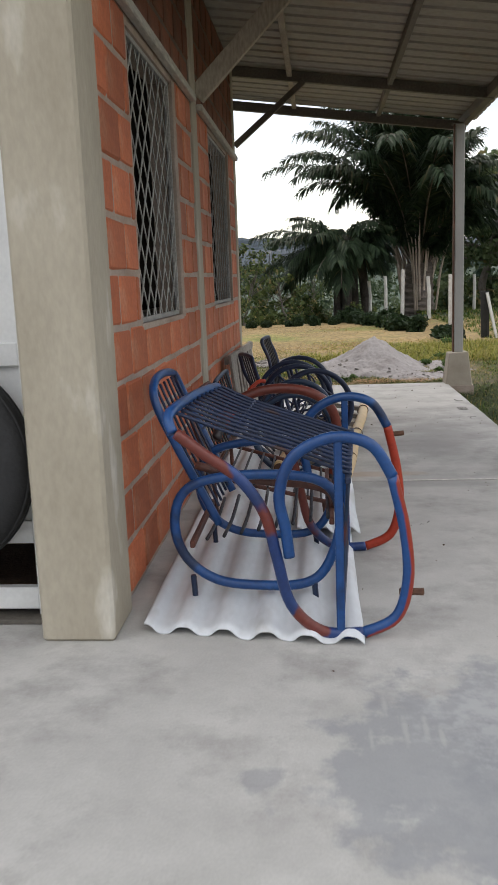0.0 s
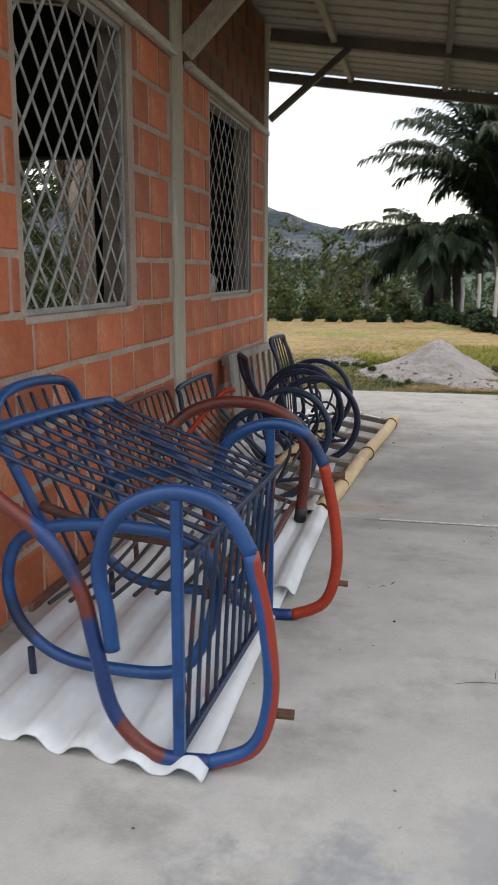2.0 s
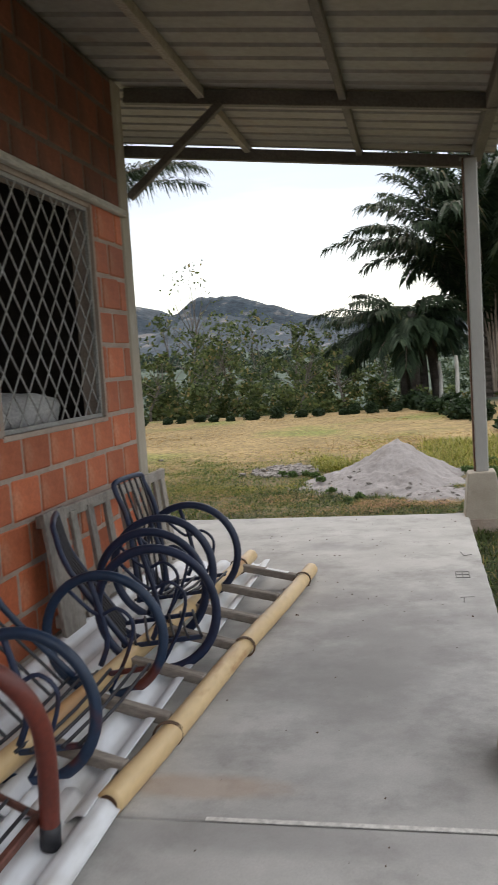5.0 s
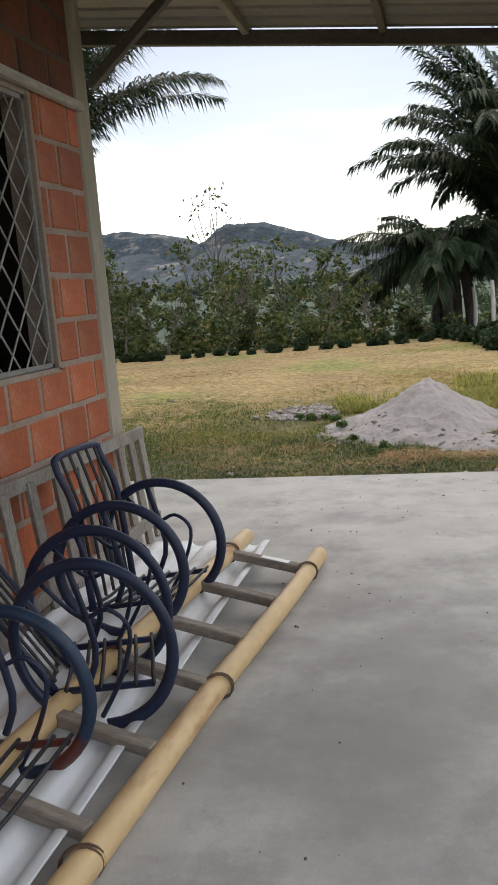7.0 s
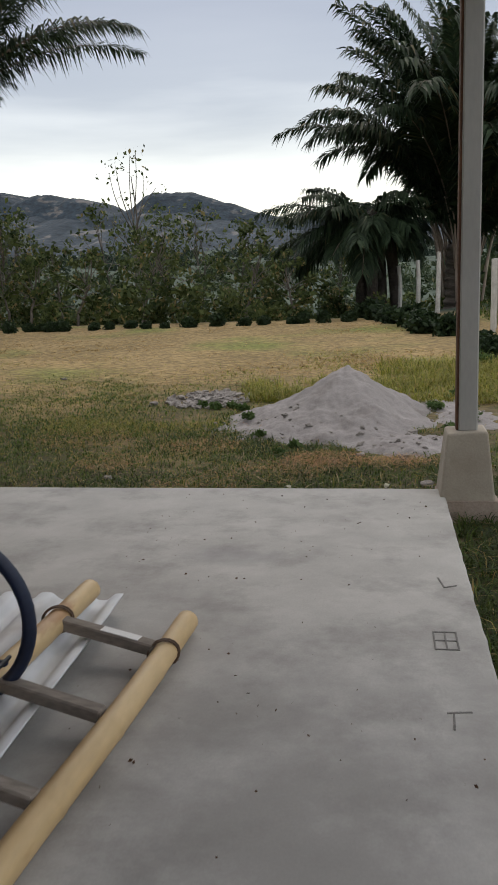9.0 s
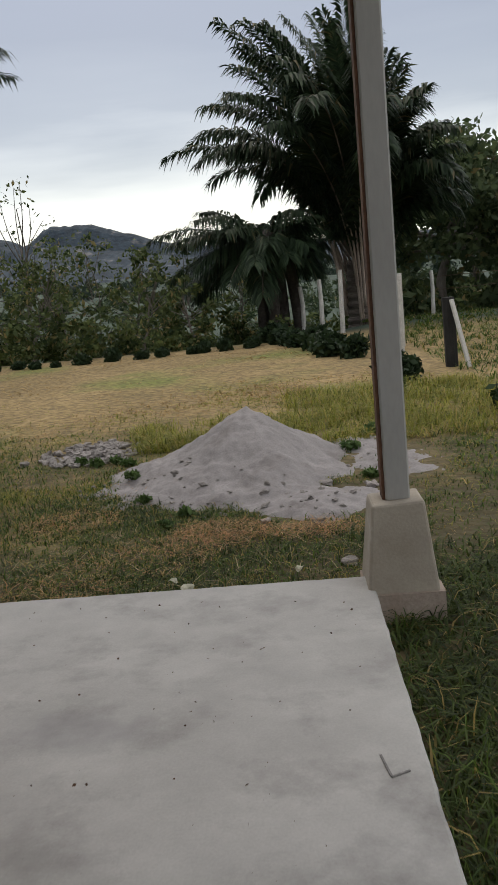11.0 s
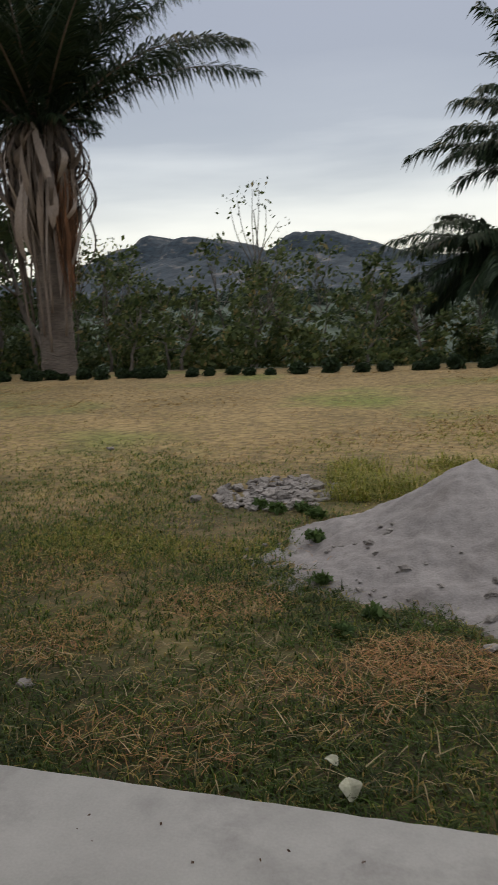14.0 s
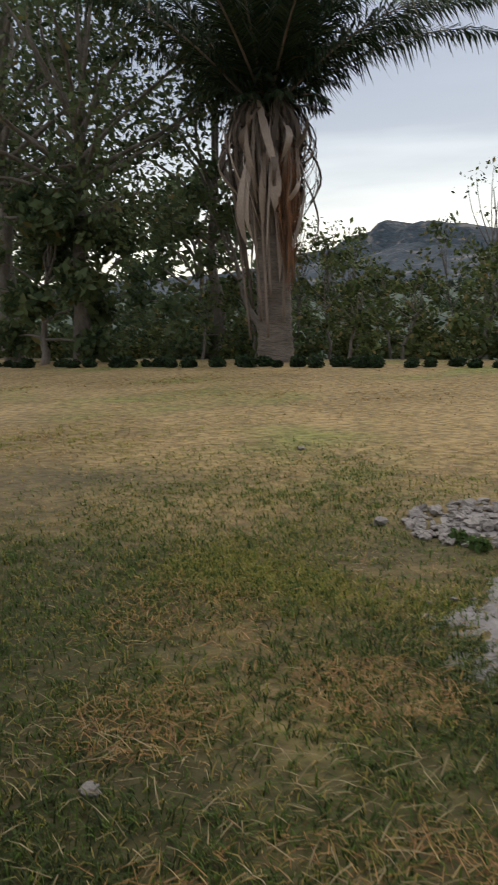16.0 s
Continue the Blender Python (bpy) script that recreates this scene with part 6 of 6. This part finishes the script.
blades("grass", 115000, lawn_area(1.27, 5.2, 2.5, 11.8, 1.0, 0.8, rise=3.0, fall=1.2), 0.13, 0.009, DEEPBLADE, "longer green grass beside the porch slab", lean=0.4, seed=4)
blades("grass", 12000, lawn_area(1.27, 3.2, 3.5, 10.7, 1.0, 0.5, rise=2.0), 0.15, 0.006, BLADE, "bright fresh blades beside the porch slab", lean=0.3, seed=31)
blades("grass", 60000, lawn_area(-4.5, 2.8, 10.6, 15.4, 0.6, 0.35, fall=3.0), 0.06, 0.005, FRESH, "bright green blades in the turf", lean=0.3, seed=32)
blades("tall_grass", 20000, lawn_area(0.9, 3.4, 14.3, 18.0), 0.21, 0.009, FRESH, "taller yellow-green grass behind the sand heap", seed=5, lean=0.3)
blades("tall_grass", 11000, lawn_area(-0.7, 1.0, 14.6, 16.2, 1.0, 0.7), 0.19, 0.009, FRESH, "fresh green grass behind the sand heap", seed=6, lean=0.3)
blades("grass", 60000, lawn_area(2.2, 7.5, 4.5, 18.0, 1.0, 0.7, rise=2.0, fall=2.0), 0.10, 0.011, BLADE, "longer green grass out by the pasture", lean=0.4, seed=41)
blades("grass", 26000, lawn_area(2.0, 7.5, 4.5, 18.5, 1.0, 0.5, rise=2.0, fall=2.0), 0.10, 0.009, FRESH, "bright fresh grass out by the pasture", lean=0.4, seed=42)
blades("tall_grass", 42000, lawn_area(3.4, 12.0, 17.0, 34.0), 0.20, 0.016, BLADE, "rough green pasture grass", seed=12, lean=0.4)
blades("grass", 16000, lawn_area(-2.3, -0.6, 12.7, 14.0, 1.0, 0.9, rise=0.5, fall=0.5), 0.06, 0.006, FRESH, "yellow-green patch of fresh turf", lean=0.3, seed=51)
blades("grass", 15000, lawn_area(-1.2, 1.2, 11.8, 13.6, 1.0, 0.6, rise=1.0, fall=1.0), 0.085, 0.007, DEEPBLADE, "dark green grass at the foot of the sand heap", lean=0.3, seed=52)
blades("grass", 40000, lawn_area(-4.5, 1.25, 10.62, 11.7, 1.0, 0.8, rise=0.05, fall=0.7), 0.075, 0.007, DEEPBLADE, "dark green grass along the slab's end", lean=0.3, seed=53)
blades("straw", 12000, lawn_area(-4.0, 2.4, 10.65, 14.4, -1.0, 0.5), 0.06, 0.0035, STRAW, "loose dry straw lying in the grass", lying=True, seed=7, category="straw")


def patch_area(px, py, rx, ry, z=0.02):
    def place(rng, n):
        a, u = rng.random(n) * 2 * np.pi, np.sqrt(rng.random(n))
        return np.stack([px + rx * u * np.cos(a), py + ry * u * np.sin(a), np.full(n, GZ + z) + rng.random(n) * 0.025], 1)
    return place


for k, (px, py, rx, ry, n, size) in enumerate(((0.50, 11.85, 0.30, 0.24, 800, 0.085), (0.30, 11.60, 0.42, 0.2, 320, 0.085), (0.0, 11.35, 0.55, 0.25, 260, 0.06), (1.05, 11.75, 0.32, 0.16, 420, 0.12), (-1.15, 11.75, 0.28, 0.30, 420, 0.07), (-0.55, 12.35, 0.35, 0.28, 480, 0.07), (-1.7, 12.7, 0.45, 0.4, 520, 0.07), (-0.35, 11.0, 0.4, 0.2, 260, 0.08))):
    blades("hay", n, patch_area(px, py, rx, ry), size, 0.0028, HAY, "flattened patch of rusty dry hay", lying=True, seed=8 + k, category="hay")
blades("hay", 500, patch_area(-0.1, 11.4, 1.8, 0.6), 0.11, 0.004, STRAW, "thin scatter of dry hay", lying=True, seed=13, category="hay")
blades("hay", 300, patch_area(-1.3, 12.8, 1.3, 1.0), 0.08, 0.004, HAY, "thin scatter of rusty hay", lying=True, seed=14, category="hay")


def weed(x, y, r, n, seed, label="leafy green weed growing by the sand heap"):
    global RNG
    RNG = np.random.default_rng(seed)
    z = max(GZ, pile_z(x, y))
    ob = thing("weed", (x, y, z), label, "weed", "weeds round the sand heap")
    random.seed(seed)
    for k in range(4):
        a = k * 1.6
        part("stem", Geo().tube([(x, y, z - 0.02), (x + 0.5 * r * math.cos(a), y + 0.5 * r * math.sin(a), z + r)], 0.004, 5), WEED, ob)
    v, f = leaves(clump_points([(0, 0, r * 0.55), (r * 0.4, 0, r * 0.4), (-r * 0.4, 0.02, r * 0.4)], [r * 0.6] * 3, [n] * 3, 0.7, 0.2), 0.022)
    mesh_part("foliage", fast_mesh("foliage", v, f, WEED), ob)


for k, (x, y, r, n) in enumerate(((-0.32, 13.42, 0.08, 45), (-0.95, 14.35, 0.09, 40), (-0.62, 14.3, 0.09, 40), (0.12, 12.1, 0.06, 30), (0.22, 12.32, 0.075, 34), (-0.12, 12.72, 0.075, 30), (-0.80, 14.25, 0.09, 40), (-0.48, 14.15, 0.08, 36), (1.52, 13.0, 0.09, 50), (1.45, 14.0, 0.10, 50), (0.95, 10.78, 0.06, 26), (1.70, 13.3, 0.12, 60), (1.75, 13.75, 0.1, 60), (1.75, 14.6, 0.16, 70), (2.3, 17.6, 0.22, 80))):
    weed(x, y, r, n, 200 + k)

# ---- bricks ----
PITCH_Y, PITCH_Z, BL, BH = 0.32, 0.222, 0.297, 0.199


def brick_mesh(length, seed):
    bm = bmesh.new()
    bmesh.ops.create_cube(bm, size=1.0, matrix=Matrix.Diagonal((0.05, length, BH, 1)))
    bmesh.ops.bevel(bm, geom=bm.edges[:], offset=0.009, segments=1, affect="EDGES")
    random.seed(seed)
    for v in bm.verts:
        v.co.y += random.uniform(-0.004, 0.004)
        v.co.z += random.uniform(-0.004, 0.004)
    me = bpy.data.meshes.new("brick")
    bm.to_mesh(me)
    bm.free()
    me.materials.append(BRICK)
    return me


FULL = [brick_mesh(BL, k) for k in range(6)]
CUT = {}


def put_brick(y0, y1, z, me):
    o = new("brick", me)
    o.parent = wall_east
    # Bricks above the batten get the copy with roof shade in its colour.
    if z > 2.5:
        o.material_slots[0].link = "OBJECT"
        o.material_slots[0].material = SHADED_BRICK
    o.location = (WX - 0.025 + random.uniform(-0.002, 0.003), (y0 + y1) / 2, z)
    o.rotation_euler = (random.uniform(-0.006, 0.006), random.uniform(-0.006, 0.006), random.uniform(-0.006, 0.006))


random.seed(99)
solid_spans = [(3.45, 6.035), (6.265, 8.825)]
for row in range(15):
    zc = 0.018 + PITCH_Z * row + BH / 2
    start = 4.53 - PITCH_Y * 6 + (PITCH_Y / 2 if row % 2 else 0.0)
    for k in range(30):
        a, b = start + k * PITCH_Y + 0.012, start + (k + 1) * PITCH_Y - 0.011
        pieces = []
        for lo, hi in solid_spans:
            spans = [(lo, hi)]
            for wa, wb, wl_, wh in (W1, W2):
                if zc + BH / 2 > wl_ and zc - BH / 2 < wh:
                    nxt = []
                    for s, e in spans:
                        if wb <= s or wa >= e:
                            nxt.append((s, e))
                        else:
                            if wa - 0.035 > s:
                                nxt.append((s, wa - 0.035))
                            if wb + (0.09 if wa < 5 else 0.035) < e:
                                nxt.append((wb + (0.09 if wa < 5 else 0.035), e))
                    spans = nxt
            for s, e in spans:
                p, q = max(a, s + 0.008), min(b, e - 0.008)
                if q - p > 0.05:
                    pieces.append((p, q))
        for p, q in pieces:
            if q - p > BL - 0.012:
                put_brick(p, q, zc, FULL[random.randrange(6)])
            else:
                key = round((q - p) / 0.02) * 0.02
                if key not in CUT:
                    CUT[key] = brick_mesh(key, int(key * 1000))
                put_brick(p, q, zc, CUT[key])
